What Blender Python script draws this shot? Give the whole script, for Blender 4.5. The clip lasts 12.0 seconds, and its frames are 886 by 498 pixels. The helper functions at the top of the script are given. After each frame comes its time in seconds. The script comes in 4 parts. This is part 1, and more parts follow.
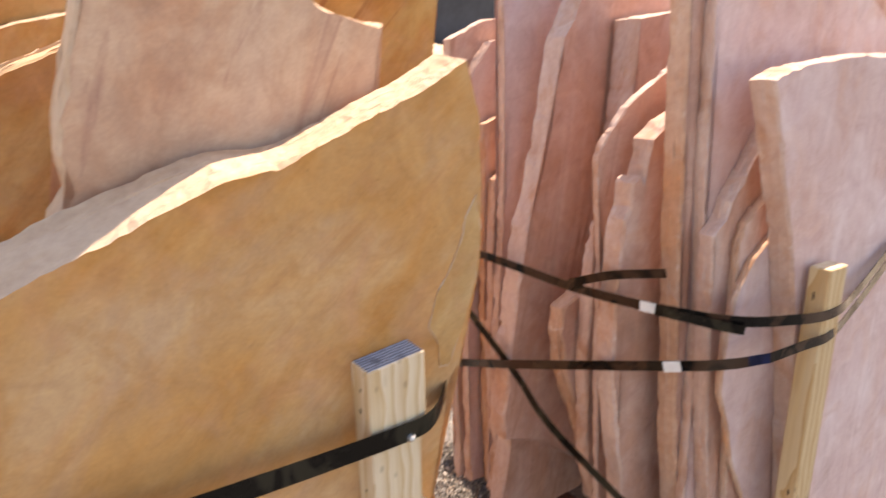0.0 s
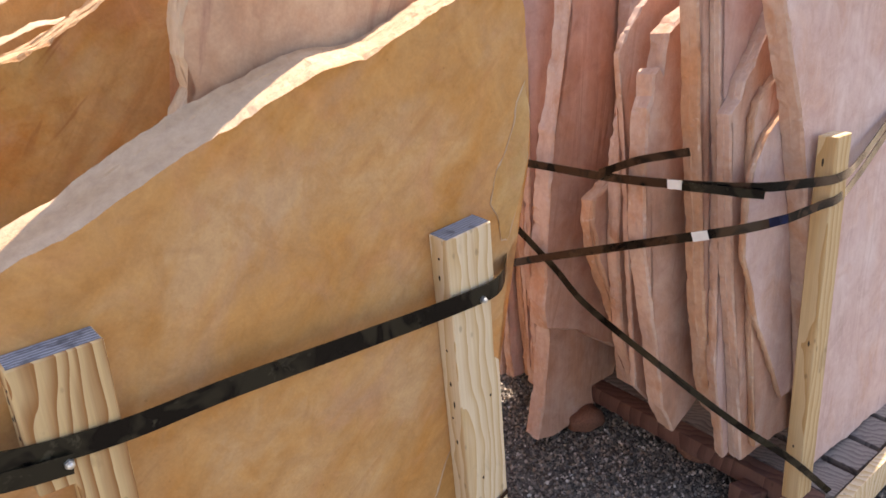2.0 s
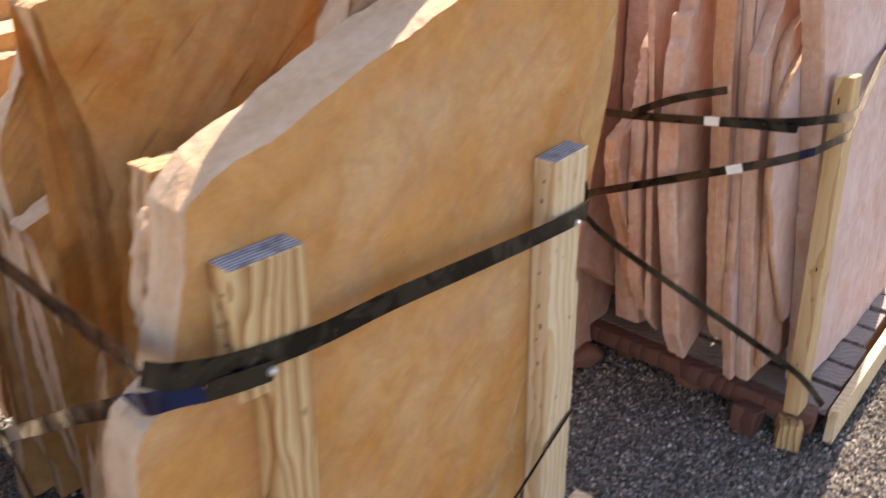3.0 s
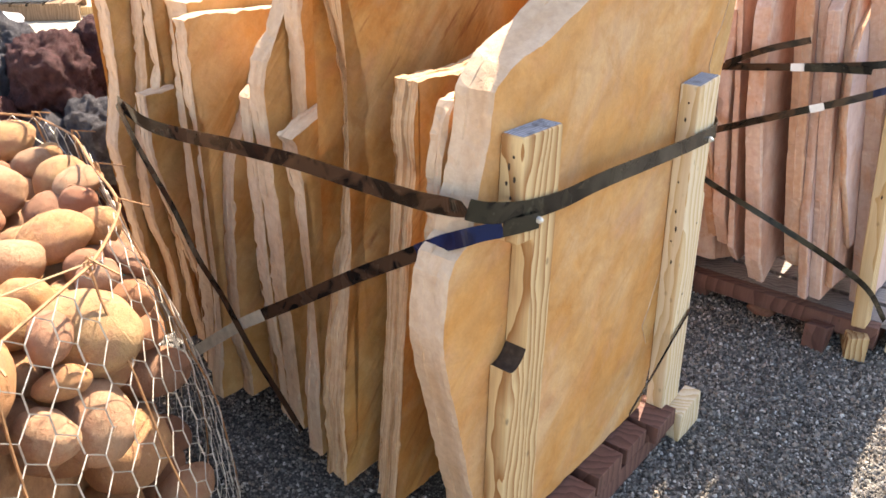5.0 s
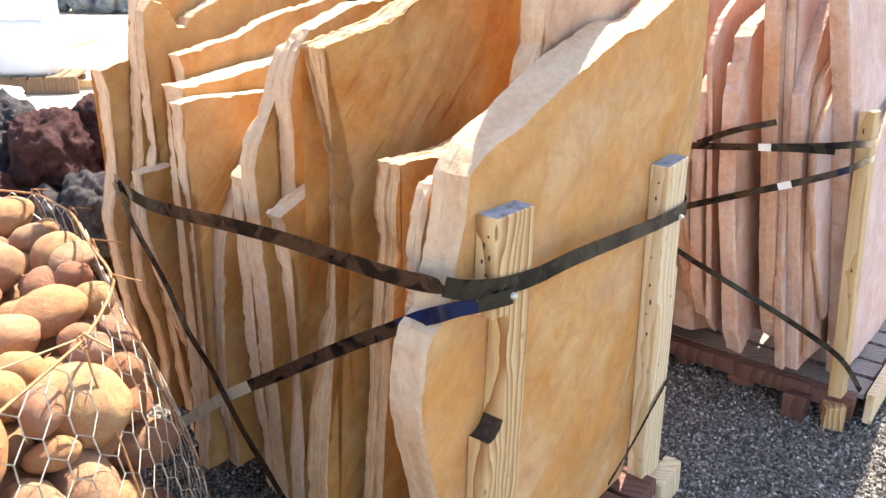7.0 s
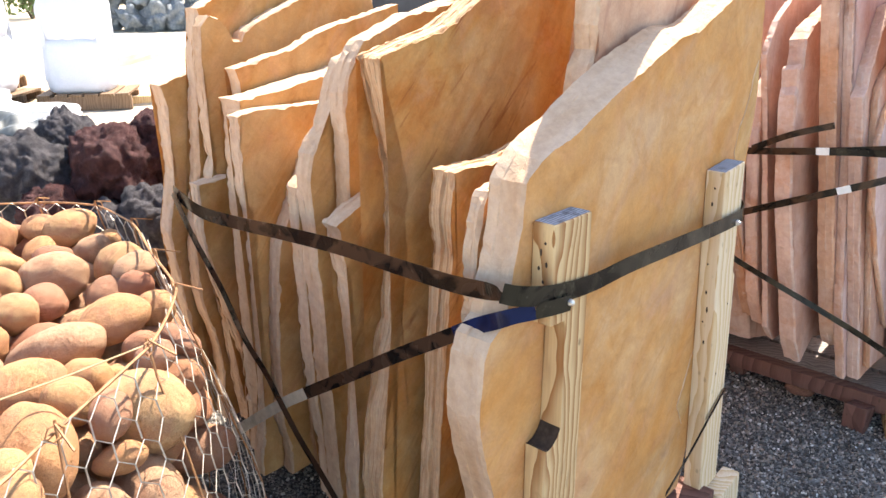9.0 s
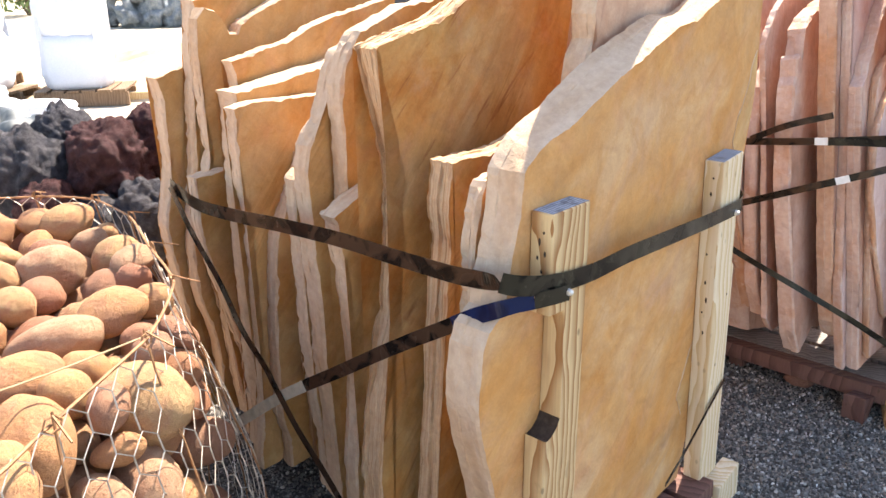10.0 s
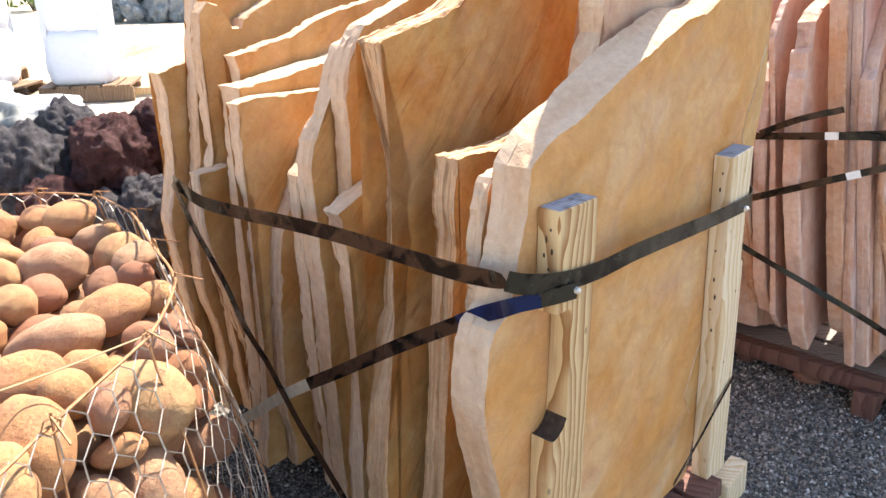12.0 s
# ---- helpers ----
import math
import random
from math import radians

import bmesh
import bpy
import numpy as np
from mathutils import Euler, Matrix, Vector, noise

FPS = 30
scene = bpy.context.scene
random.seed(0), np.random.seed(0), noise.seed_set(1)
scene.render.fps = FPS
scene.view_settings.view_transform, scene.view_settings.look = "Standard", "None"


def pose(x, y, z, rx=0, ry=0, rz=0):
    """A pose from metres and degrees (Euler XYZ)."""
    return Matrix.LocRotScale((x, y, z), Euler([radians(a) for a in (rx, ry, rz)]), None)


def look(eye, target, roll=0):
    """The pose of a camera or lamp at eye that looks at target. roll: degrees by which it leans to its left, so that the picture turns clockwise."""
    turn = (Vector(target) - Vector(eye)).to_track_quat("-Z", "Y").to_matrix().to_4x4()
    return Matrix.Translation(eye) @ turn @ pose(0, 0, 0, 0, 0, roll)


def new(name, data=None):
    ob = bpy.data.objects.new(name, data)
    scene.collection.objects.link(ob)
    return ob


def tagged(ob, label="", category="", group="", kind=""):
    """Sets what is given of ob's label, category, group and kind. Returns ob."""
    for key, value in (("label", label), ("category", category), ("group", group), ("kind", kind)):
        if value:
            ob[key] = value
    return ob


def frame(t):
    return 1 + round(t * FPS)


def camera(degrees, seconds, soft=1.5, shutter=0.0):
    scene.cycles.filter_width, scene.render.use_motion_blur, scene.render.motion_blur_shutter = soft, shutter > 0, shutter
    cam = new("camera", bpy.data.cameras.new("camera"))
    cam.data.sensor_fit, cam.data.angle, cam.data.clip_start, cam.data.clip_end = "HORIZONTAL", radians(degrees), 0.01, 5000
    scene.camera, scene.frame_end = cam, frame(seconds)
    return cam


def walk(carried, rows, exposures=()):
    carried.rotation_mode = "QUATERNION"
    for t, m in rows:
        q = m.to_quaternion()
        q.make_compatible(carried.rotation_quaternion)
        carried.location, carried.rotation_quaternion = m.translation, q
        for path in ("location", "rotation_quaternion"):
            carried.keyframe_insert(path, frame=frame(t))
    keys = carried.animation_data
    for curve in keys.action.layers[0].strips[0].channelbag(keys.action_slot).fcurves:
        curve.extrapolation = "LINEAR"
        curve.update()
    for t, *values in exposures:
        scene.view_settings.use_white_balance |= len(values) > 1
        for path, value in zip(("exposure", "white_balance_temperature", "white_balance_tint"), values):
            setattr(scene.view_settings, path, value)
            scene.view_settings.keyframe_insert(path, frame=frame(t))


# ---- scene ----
cam = camera(58.4, 12.0, shutter=0.5)
PATH = [
    (0, (0.005, -0.255, 1.371), (-0.215, 1.596, 0.647), 2.6),
    (0.5, (-0.049, -0.273, 1.374), (-0.352, 1.519, 0.539), 1.9),
    (1, (-0.061, -0.35, 1.324), (-0.291, 1.459, 0.502), -1.6),
    (1.5, (-0.087, -0.382, 1.32), (-0.276, 1.404, 0.439), -1.5),
    (2, (-0.077, -0.441, 1.319), (-0.272, 1.373, 0.499), -1.7),
    (2.5, (-0.186, -0.458, 1.31), (-0.246, 1.387, 0.541), 0.8),
    (3, (-0.415, -0.514, 1.265), (-0.309, 1.279, 0.385), 1.4),
    (3.5, (-0.541, -0.621, 1.216), (-0.433, 1.196, 0.387), 0.2),
    (3.7, (-0.558, -0.688, 1.22), (-0.517, 1.085, 0.295), 2.1),
    (5.3, (-0.777, -0.837, 1.218), (-0.621, 0.982, 0.403), 1.1),
    (5.5, (-0.77, -0.85, 1.233), (-0.613, 0.985, 0.453), 1.8),
    (6, (-0.747, -0.881, 1.243), (-0.589, 0.966, 0.492), 1.1),
    (6.5, (-0.737, -0.882, 1.25), (-0.577, 0.979, 0.534), 1.0),
    (7, (-0.745, -0.876, 1.254), (-0.594, 0.989, 0.549), 1.0),
    (7.5, (-0.753, -0.878, 1.253), (-0.632, 0.994, 0.558), 1.4),
    (7.7, (-0.758, -0.876, 1.253), (-0.664, 0.998, 0.559), 1.1),
    (9.5, (-0.765, -0.881, 1.247), (-0.724, 1.0, 0.568), -0.6),
    (10, (-0.764, -0.879, 1.242), (-0.719, 0.997, 0.55), -0.8),
    (10.5, (-0.768, -0.874, 1.246), (-0.721, 1.0, 0.549), -0.7),
    (11, (-0.767, -0.869, 1.239), (-0.739, 1.005, 0.542), -1.2),
    (11.5, (-0.766, -0.86, 1.233), (-0.74, 1.01, 0.524), -1.4),
    (12, (-0.763, -0.86, 1.239), (-0.732, 1.012, 0.535), -1.0),
]
EXPOSURES = [(0.0, 1.32, 8000, 20), (0.8, 1.24, 8000, 20), (3.2, 1.24, 8000, 18), (5.5, 1.93, 7600, 12), (7.5, 1.85, 7300, 12), (9.5, 1.77, 7100, 12), (12.0, 1.7, 7100, 12)]
walk(cam, [(t, look(eye, target, roll)) for t, eye, target, roll in PATH], EXPOSURES)

# ---- light ----
SUN_AZIMUTH, SUN_HEIGHT = 26.0, 52.0   # degrees from +y towards +x, degrees above the horizon
world = bpy.data.worlds.new("world")
scene.world = world
world.use_nodes = True
wn = world.node_tree.nodes
sky = wn.new("ShaderNodeTexSky")
sky.sky_type, sky.sun_disc = "NISHITA", False
sky.sun_elevation, sky.sun_rotation = radians(SUN_HEIGHT), radians(SUN_AZIMUTH)
sky.altitude, sky.dust_density = 20, 1.0
world.node_tree.links.new(sky.outputs[0], wn["Background"].inputs[0])
wn["Background"].inputs[1].default_value = 0.15
sun = new("sun", bpy.data.lights.new("sun", "SUN"))
sun.data.energy, sun.data.angle, sun.data.color = 5.0, radians(0.5), (1.0, 0.95, 0.87)
sx, sy = math.sin(radians(SUN_AZIMUTH)), math.cos(radians(SUN_AZIMUTH))
sun.matrix_world = look((sx * 20, sy * 20, 20 * math.tan(radians(SUN_HEIGHT))), (0, 0, 0))


# ---- materials ----
class Nodes:
    """Short-hand for building a node material."""

    def __init__(self, name):
        self.mat = bpy.data.materials.new(name)
        self.mat.use_nodes = True
        self.tree = self.mat.node_tree
        self.bsdf = self.tree.nodes["Principled BSDF"]

    def put(self, sock, value):
        if isinstance(value, bpy.types.NodeSocket):
            self.tree.links.new(value, sock)
        else:
            sock.default_value = value

    def node(self, kind, out=0, props=None, **inputs):
        n = self.tree.nodes.new(kind)
        props = props or {}
        if "operation" in props:
            n.operation = props["operation"]
        if "wave_type" in props:
            n.wave_type = props["wave_type"]
        if "wave_profile" in props:
            n.wave_profile = props["wave_profile"]
        if "rings_direction" in props:
            n.rings_direction = props["rings_direction"]
        if "bands_direction" in props:
            n.bands_direction = props["bands_direction"]
        for key, value in inputs.items():
            self.put(n.inputs[int(key[1:]) if key[0] == "i" and key[1:].isdigit() else key], value)
        return n.outputs[out]

    def coords(self, scale=(1, 1, 1), turn=(0, 0, 0), shift=True, space="Object"):
        tex = self.tree.nodes.new("ShaderNodeTexCoord").outputs[space]
        if shift:
            rnd = self.node("ShaderNodeObjectInfo", 5)
            off = self.node("ShaderNodeVectorMath", props={"operation": "SCALE"}, i0=(31.0, 17.0, 23.0), Scale=rnd)
            tex = self.node("ShaderNodeVectorMath", props={"operation": "ADD"}, i0=tex, i1=off)
        if any(turn):
            tex = self.node("ShaderNodeMapping", Vector=tex, Rotation=[radians(a) for a in turn])
        return self.node("ShaderNodeMapping", Vector=tex, Scale=scale)

    def noise(self, vec, scale, detail=4.0, rough=0.55, distort=0.0):
        return self.node("ShaderNodeTexNoise", Vector=vec, Scale=scale, Detail=detail, Roughness=rough, Distortion=distort)

    def ramp(self, fac, stops):
        n = self.tree.nodes.new("ShaderNodeValToRGB")
        el = n.color_ramp.elements
        while len(el) < len(stops):
            el.new(0.5)
        for e, (p, c) in zip(el, stops):
            e.position, e.color = p, (*c, 1) if len(c) == 3 else c
        self.put(n.inputs[0], fac)
        return n.outputs[0]

    def mix(self, fac, a, b, mode="MIX"):
        def col(v):
            return (*v, 1) if isinstance(v, tuple) and len(v) == 3 else v
        n = self.tree.nodes.new("ShaderNodeMix")
        n.data_type, n.blend_type = "RGBA", mode
        self.put(n.inputs["Factor"], fac)
        self.put(n.inputs[6], col(a))
        self.put(n.inputs[7], col(b))
        return n.outputs[2]

    def math(self, op, a, b=0.0, c=0.0):
        return self.node("ShaderNodeMath", props={"operation": op}, i0=a, i1=b, i2=c)

    def bump(self, height, strength, distance, normal=None):
        kw = {"Normal": normal} if normal is not None else {}
        return self.node("ShaderNodeBump", Height=height, Strength=strength, Distance=distance, **kw)

    def done(self, colour, rough=0.9, normal=None, metallic=0.0, spec=0.3):
        self.put(self.bsdf.inputs["Base Color"], colour if isinstance(colour, bpy.types.NodeSocket) else (*colour, 1))
        self.put(self.bsdf.inputs["Roughness"], rough)
        self.put(self.bsdf.inputs["Metallic"], metallic)
        self.put(self.bsdf.inputs["Specular IOR Level"], spec)
        if normal is not None:
            self.put(self.bsdf.inputs["Normal"], normal)
        return self.mat


def step(x, lo, hi):
    return ((lo, (0, 0, 0)), (hi, (1, 1, 1)))


def sandstone_face(name, pale, main, deep, stain, streak=0.5, turn=-48, vein=0.5):
    """Cleft sandstone: cloudy colour, slanting iron streaks, dark veins, fine grain."""
    n = Nodes(name)
    v = n.coords()
    slant = n.coords((1.0, 1.0, 5.5), (0, turn, 0))
    cloud = n.noise(n.coords((1.0, 1.0, 1.7), (0, turn, 0)), 3.4, 6, 0.62, 0.5)
    col = n.ramp(cloud, ((0.36, pale), (0.5, main), (0.64, deep)))
    band = n.ramp(n.noise(slant, 2.2, 4, 0.55, 0.9), step(0, 0.47, 0.7))
    col = n.mix(n.math("MULTIPLY", band, streak), col, deep)
    patch = n.ramp(n.noise(n.coords((1, 1, 1.6)), 5.5, 4, 0.6, 0.8), step(0, 0.5, 0.75))
    col = n.mix(n.math("MULTIPLY", patch, 0.5), col, pale)
    peach = n.ramp(n.noise(n.coords((1, 1, 1.3), (0, turn, 0)), 7.5, 5, 0.6, 1.0), step(0, 0.52, 0.7))
    col = n.mix(n.math("MULTIPLY", peach, 0.36), col, (0.55, 0.27, 0.15))
    dusk = n.ramp(n.noise(n.coords((1, 1, 1.5), (0, turn + 10, 0)), 4.6, 5, 0.65, 1.3), step(0, 0.54, 0.72))
    col = n.mix(n.math("MULTIPLY", dusk, 0.3), col, (0.42, 0.27, 0.20))
    ochre = n.ramp(n.noise(v, 8.5, 5, 0.65, 1.5), step(0, 0.56, 0.64))
    col = n.mix(n.math("MULTIPLY", ochre, 0.3), col, tuple(0.85 * c for c in deep))
    mottle = n.ramp(n.noise(v, 17.0, 6, 0.68, 0.7), ((0.34, (0.36, 0.36, 0.36)), (0.66, (0.66, 0.66, 0.66))))
    col = n.mix(0.42, col, mottle, "OVERLAY")
    lines = n.ramp(n.noise(n.coords((1, 1, 9), (0, turn - 6, 0)), 2.4, 4, 0.6, 1.4), step(0, 0.6, 0.7))
    col = n.mix(n.math("MULTIPLY", lines, vein), col, stain)
    blot = n.ramp(n.noise(v, 11.0, 5, 0.7, 1.2), step(0, 0.6, 0.78))
    col = n.mix(n.math("MULTIPLY", blot, 0.35), col, stain)
    grain = n.noise(v, 260, 3, 0.6)
    col = n.mix(0.16, col, n.ramp(grain, ((0.3, (0.33, 0.33, 0.33)), (0.7, (0.72, 0.72, 0.72)))), "OVERLAY")
    specks = n.ramp(n.node("ShaderNodeTexVoronoi", Vector=v, Scale=24.0), ((0.03, (1, 1, 1)), (0.06, (0, 0, 0))))
    col = n.mix(n.math("MULTIPLY", specks, 0.25), col, (0.2, 0.09, 0.03))
    b = n.bump(n.noise(slant, 2.2, 3, 0.5, 1.2), 0.3, 0.025)
    b = n.bump(n.noise(v, 22, 4, 0.6), 0.16, 0.005, b)
    b = n.bump(grain, 0.12, 0.001, b)
    return n.done(col, 0.88, b, spec=0.25)


def sandstone_edge(name, pale, main, deep, lam=70.0, stain=None):
    """Broken slab edge: thin beds that follow the face, pitted and paler."""
    n = Nodes(name)
    beds = n.coords((3.0, lam, 3.0))
    col = n.ramp(n.noise(beds, 1.0, 5, 0.6, 0.3), ((0.32, deep), (0.5, main), (0.66, pale)))
    v = n.coords()
    blot = n.ramp(n.noise(v, 9.0, 5, 0.65, 0.5), step(0, 0.5, 0.78))
    col = n.mix(n.math("MULTIPLY", blot, 0.5), col, main)
    if stain:
        col = n.mix(n.math("MULTIPLY", n.ramp(n.noise(v, 5.0, 5, 0.65, 0.8), step(0, 0.5, 0.62)), 0.65), col, stain)
        chips_ = n.ramp(n.noise(v, 26.0, 3, 0.6, 0.5), step(0, 0.64, 0.7))
        col = n.mix(n.math("MULTIPLY", chips_, 0.5), col, (0.68, 0.54, 0.46))
    rough = n.noise(v, 60, 6, 0.7)
    col = n.mix(0.3, col, n.ramp(rough, ((0.3, (0.3, 0.3, 0.3)), (0.7, (0.75, 0.75, 0.75)))), "OVERLAY")
    b = n.bump(n.noise(beds, 1.0, 4, 0.6), 0.35, 0.006)
    b = n.bump(rough, 0.6, 0.006, b)
    b = n.bump(n.noise(v, 230, 3, 0.6), 0.35, 0.0015, b)
    return n.done(col, 0.92, b, spec=0.2)


GOLD = sandstone_face("golden_sandstone", (0.555, 0.34, 0.175), (0.535, 0.285, 0.11), (0.51, 0.232, 0.066), (0.37, 0.145, 0.055), 0.35, 42, 0.2)
HONEY = sandstone_face("honey_sandstone", (0.53, 0.335, 0.155), (0.48, 0.265, 0.098), (0.42, 0.195, 0.055), (0.34, 0.15, 0.055), 0.4, 50, 0.25)
RUST = sandstone_face("rust_sandstone", (0.54, 0.345, 0.16), (0.49, 0.262, 0.086), (0.43, 0.172, 0.041), (0.26, 0.085, 0.027), 0.65, 50, 0.7)
BLUSH = sandstone_face("blush_sandstone", (0.61, 0.43, 0.31), (0.57, 0.37, 0.25), (0.51, 0.28, 0.17), (0.30, 0.13, 0.10), 0.45, 75, 0.5)
PINK = sandstone_face("pink_sandstone", (0.64, 0.475, 0.44), (0.605, 0.425, 0.38), (0.565, 0.37, 0.315), (0.40, 0.23, 0.18), 0.3, 80, 0.15)
ROSE = sandstone_face("rose_sandstone", (0.60, 0.41, 0.335), (0.565, 0.345, 0.265), (0.52, 0.28, 0.19), (0.33, 0.14, 0.08), 0.5, 80, 0.45)
GOLD_EDGE = sandstone_edge("golden_slab_edge", (0.59, 0.43, 0.305), (0.55, 0.385, 0.265), (0.48, 0.31, 0.19), 16)
RUST_EDGE = sandstone_edge("layered_slab_edge", (0.58, 0.41, 0.265), (0.53, 0.34, 0.20), (0.36, 0.185, 0.085), 230)
PINK_EDGE = sandstone_edge("pink_slab_edge", (0.64, 0.49, 0.42), (0.58, 0.405, 0.33), (0.53, 0.335, 0.25), 12, (0.50, 0.26, 0.15))
ORANGE_EDGE = sandstone_edge("iron_stained_edge", (0.61, 0.44, 0.345), (0.56, 0.355, 0.25), (0.50, 0.275, 0.165), 10, (0.51, 0.245, 0.12))


def wood(name, pale, dark, knots=0.6, ring=26.0):
    """Sawn softwood: stretched growth rings along z, knots, checks, grime."""
    n = Nodes(name)
    v = n.coords((1.0, 1.0, 0.07))
    wob = n.noise(n.coords((1, 1, 0.35)), 7.0, 3, 0.5)
    warped = n.node("ShaderNodeVectorMath", props={"operation": "ADD"}, i0=v, i1=n.node("ShaderNodeVectorMath", props={"operation": "SCALE"}, i0=(0.5, 0.4, 0.0), Scale=n.math("MULTIPLY", wob, 0.17)))
    rings = n.node("ShaderNodeTexWave", 1, {"wave_type": "RINGS", "rings_direction": "Z", "wave_profile": "SAW"}, Vector=warped, Scale=ring, Distortion=4.5, Detail=2.5, **{"Detail Scale": 1.3})
    col = n.ramp(rings, ((0.05, pale), (0.4, tuple(0.8 * a + 0.2 * b for a, b in zip(pale, dark))), (0.68, tuple(0.4 * a + 0.6 * b for a, b in zip(pale, dark))), (0.95, dark)))
    fibre = n.noise(n.coords((60, 60, 1.6)), 4.0, 4, 0.6)
    col = n.mix(0.3, col, n.ramp(fibre, ((0.25, (0.3, 0.3, 0.3)), (0.75, (0.75, 0.75, 0.75)))), "OVERLAY")
    dirt = n.ramp(n.noise(n.coords((1, 1, 0.5)), 14.0, 5, 0.7, 0.6), step(0, 0.6, 0.8))
    col = n.mix(n.math("MULTIPLY", dirt, knots), col, (0.12, 0.075, 0.04))
    dots = n.ramp(n.node("ShaderNodeTexVoronoi", Vector=n.coords((1, 1, 0.55)), Scale=30.0), ((0.07, (1, 1, 1)), (0.13, (0, 0, 0))))
    col = n.mix(n.math("MULTIPLY", dots, knots * 0.8), col, (0.06, 0.035, 0.02))
    b = n.bump(fibre, 0.35, 0.0015)
    b = n.bump(rings, 0.12, 0.001, b)
    return n.done(col, 0.78, b, spec=0.3)


PINE = wood("sawn_pine", (0.60, 0.43, 0.23), (0.30, 0.14, 0.05), 0.65, 21)
PINE_PALE = wood("pale_pine", (0.70, 0.57, 0.40), (0.56, 0.38, 0.20), 0.4, 18)
PINE_AMBER = wood("amber_pine", (0.58, 0.42, 0.24), (0.46, 0.28, 0.12), 0.5, 16)
WEATHERED = wood("weathered_pallet_wood", (0.30, 0.26, 0.24), (0.17, 0.14, 0.13), 0.7, 20)
BROWN_WOOD = wood("brown_timber", (0.24, 0.155, 0.095), (0.15, 0.09, 0.05), 0.6, 14)
RED_WOOD = wood("red_brown_timber", (0.17, 0.085, 0.065), (0.10, 0.045, 0.036), 0.6, 14)


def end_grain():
    n = Nodes("blue_grey_end_grain")
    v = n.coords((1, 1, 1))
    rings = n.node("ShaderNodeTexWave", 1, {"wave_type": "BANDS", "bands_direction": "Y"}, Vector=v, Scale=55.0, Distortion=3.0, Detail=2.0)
    # Blue-grey rings, then darker patches over them.
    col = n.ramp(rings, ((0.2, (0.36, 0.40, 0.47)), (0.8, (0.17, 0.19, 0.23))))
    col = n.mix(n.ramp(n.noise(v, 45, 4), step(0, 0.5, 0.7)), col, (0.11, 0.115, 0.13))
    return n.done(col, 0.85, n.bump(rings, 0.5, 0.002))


END_GRAIN = end_grain()


def strap_mat(name, base, glint, worn, rough):
    """Painted steel band: near black, reflections painted in as sharp-edged patches, with rubbed spots and dents."""
    n = Nodes(name)
    v = n.coords(shift=False)
    col = n.ramp(n.noise(v, 13.0, 3, 0.5, 0.6), ((0.44, base), (0.5, glint), (0.6, glint), (0.66, base)))
    col = n.mix(n.math("MULTIPLY", n.ramp(n.noise(v, 21.0, 5, 0.7, 0.8), step(0, 0.6, 0.66)), 0.6), col, worn)
    dents = n.noise(v, 10.0, 2, 0.4)
    b = n.bump(dents, 0.35, 0.02)
    b = n.bump(n.noise(v, 160.0, 4, 0.7), 0.05, 0.0008, b)
    return n.done(col, n.ramp(n.noise(v, 17, 3), ((0.35, (rough - 0.09,) * 3), (0.65, (rough + 0.1,) * 3))), b, 0.0, 0.16)


# Second tone is a painted reflection: brown on side bands, olive on front ones.
STRAP = strap_mat("black_steel_strap", (0.0045, 0.004, 0.004), (0.045, 0.024, 0.015), (0.075, 0.045, 0.03), 0.2)
STRAP_BLUE = strap_mat("blue_strap", (0.005, 0.008, 0.03), (0.007, 0.015, 0.058), (0.02, 0.035, 0.08), 0.25)
STRAP_GREEN = strap_mat("green_grey_strap", (0.0045, 0.004, 0.0035), (0.024, 0.021, 0.014), (0.07, 0.065, 0.045), 0.2)


def plain(name, colour, rough=0.7, metallic=0.0, spec=0.4, noise_amount=0.25, scale=40.0, bump=0.15):
    n = Nodes(name)
    tex = n.noise(n.coords(), scale, 5, 0.65)
    lo, hi = tuple(c * (1 - noise_amount) for c in colour), tuple(min(1, c * (1 + noise_amount)) for c in colour)
    return n.done(n.ramp(tex, ((0.3, lo), (0.7, hi))), rough, n.bump(tex, bump, 0.003), metallic, spec)


DARK_WOOD = plain("dark_wood_grain", (0.055, 0.038, 0.028), 0.9, 0, 0.2, 0.4, 90, 0.5)
TEAL = plain("flaking_blue_paint", (0.05, 0.16, 0.20), 0.6, 0, 0.4, 0.4, 25)
STEEL = plain("galvanised_steel", (0.62, 0.62, 0.60), 0.38, 0.9, 0.5, 0.2, 90)
WIRE = plain("galvanised_wire", (0.50, 0.45, 0.38), 0.45, 0.35, 0.5, 0.35, 30)
RUSTY_WIRE = plain("rusty_wire", (0.33, 0.17, 0.08), 0.7, 0.25, 0.4, 0.5, 60)
STICKER = plain("white_sticker", (0.72, 0.72, 0.70), 0.5, 0, 0.4, 0.1)
FABRIC = plain("woven_white_plastic", (0.60, 0.62, 0.67), 0.55, 0, 0.4, 0.05, 60, 0.1)
TARP = plain("dark_plastic_sheet", (0.05, 0.06, 0.065), 0.6, 0, 0.5, 0.3, 8, 0.2)


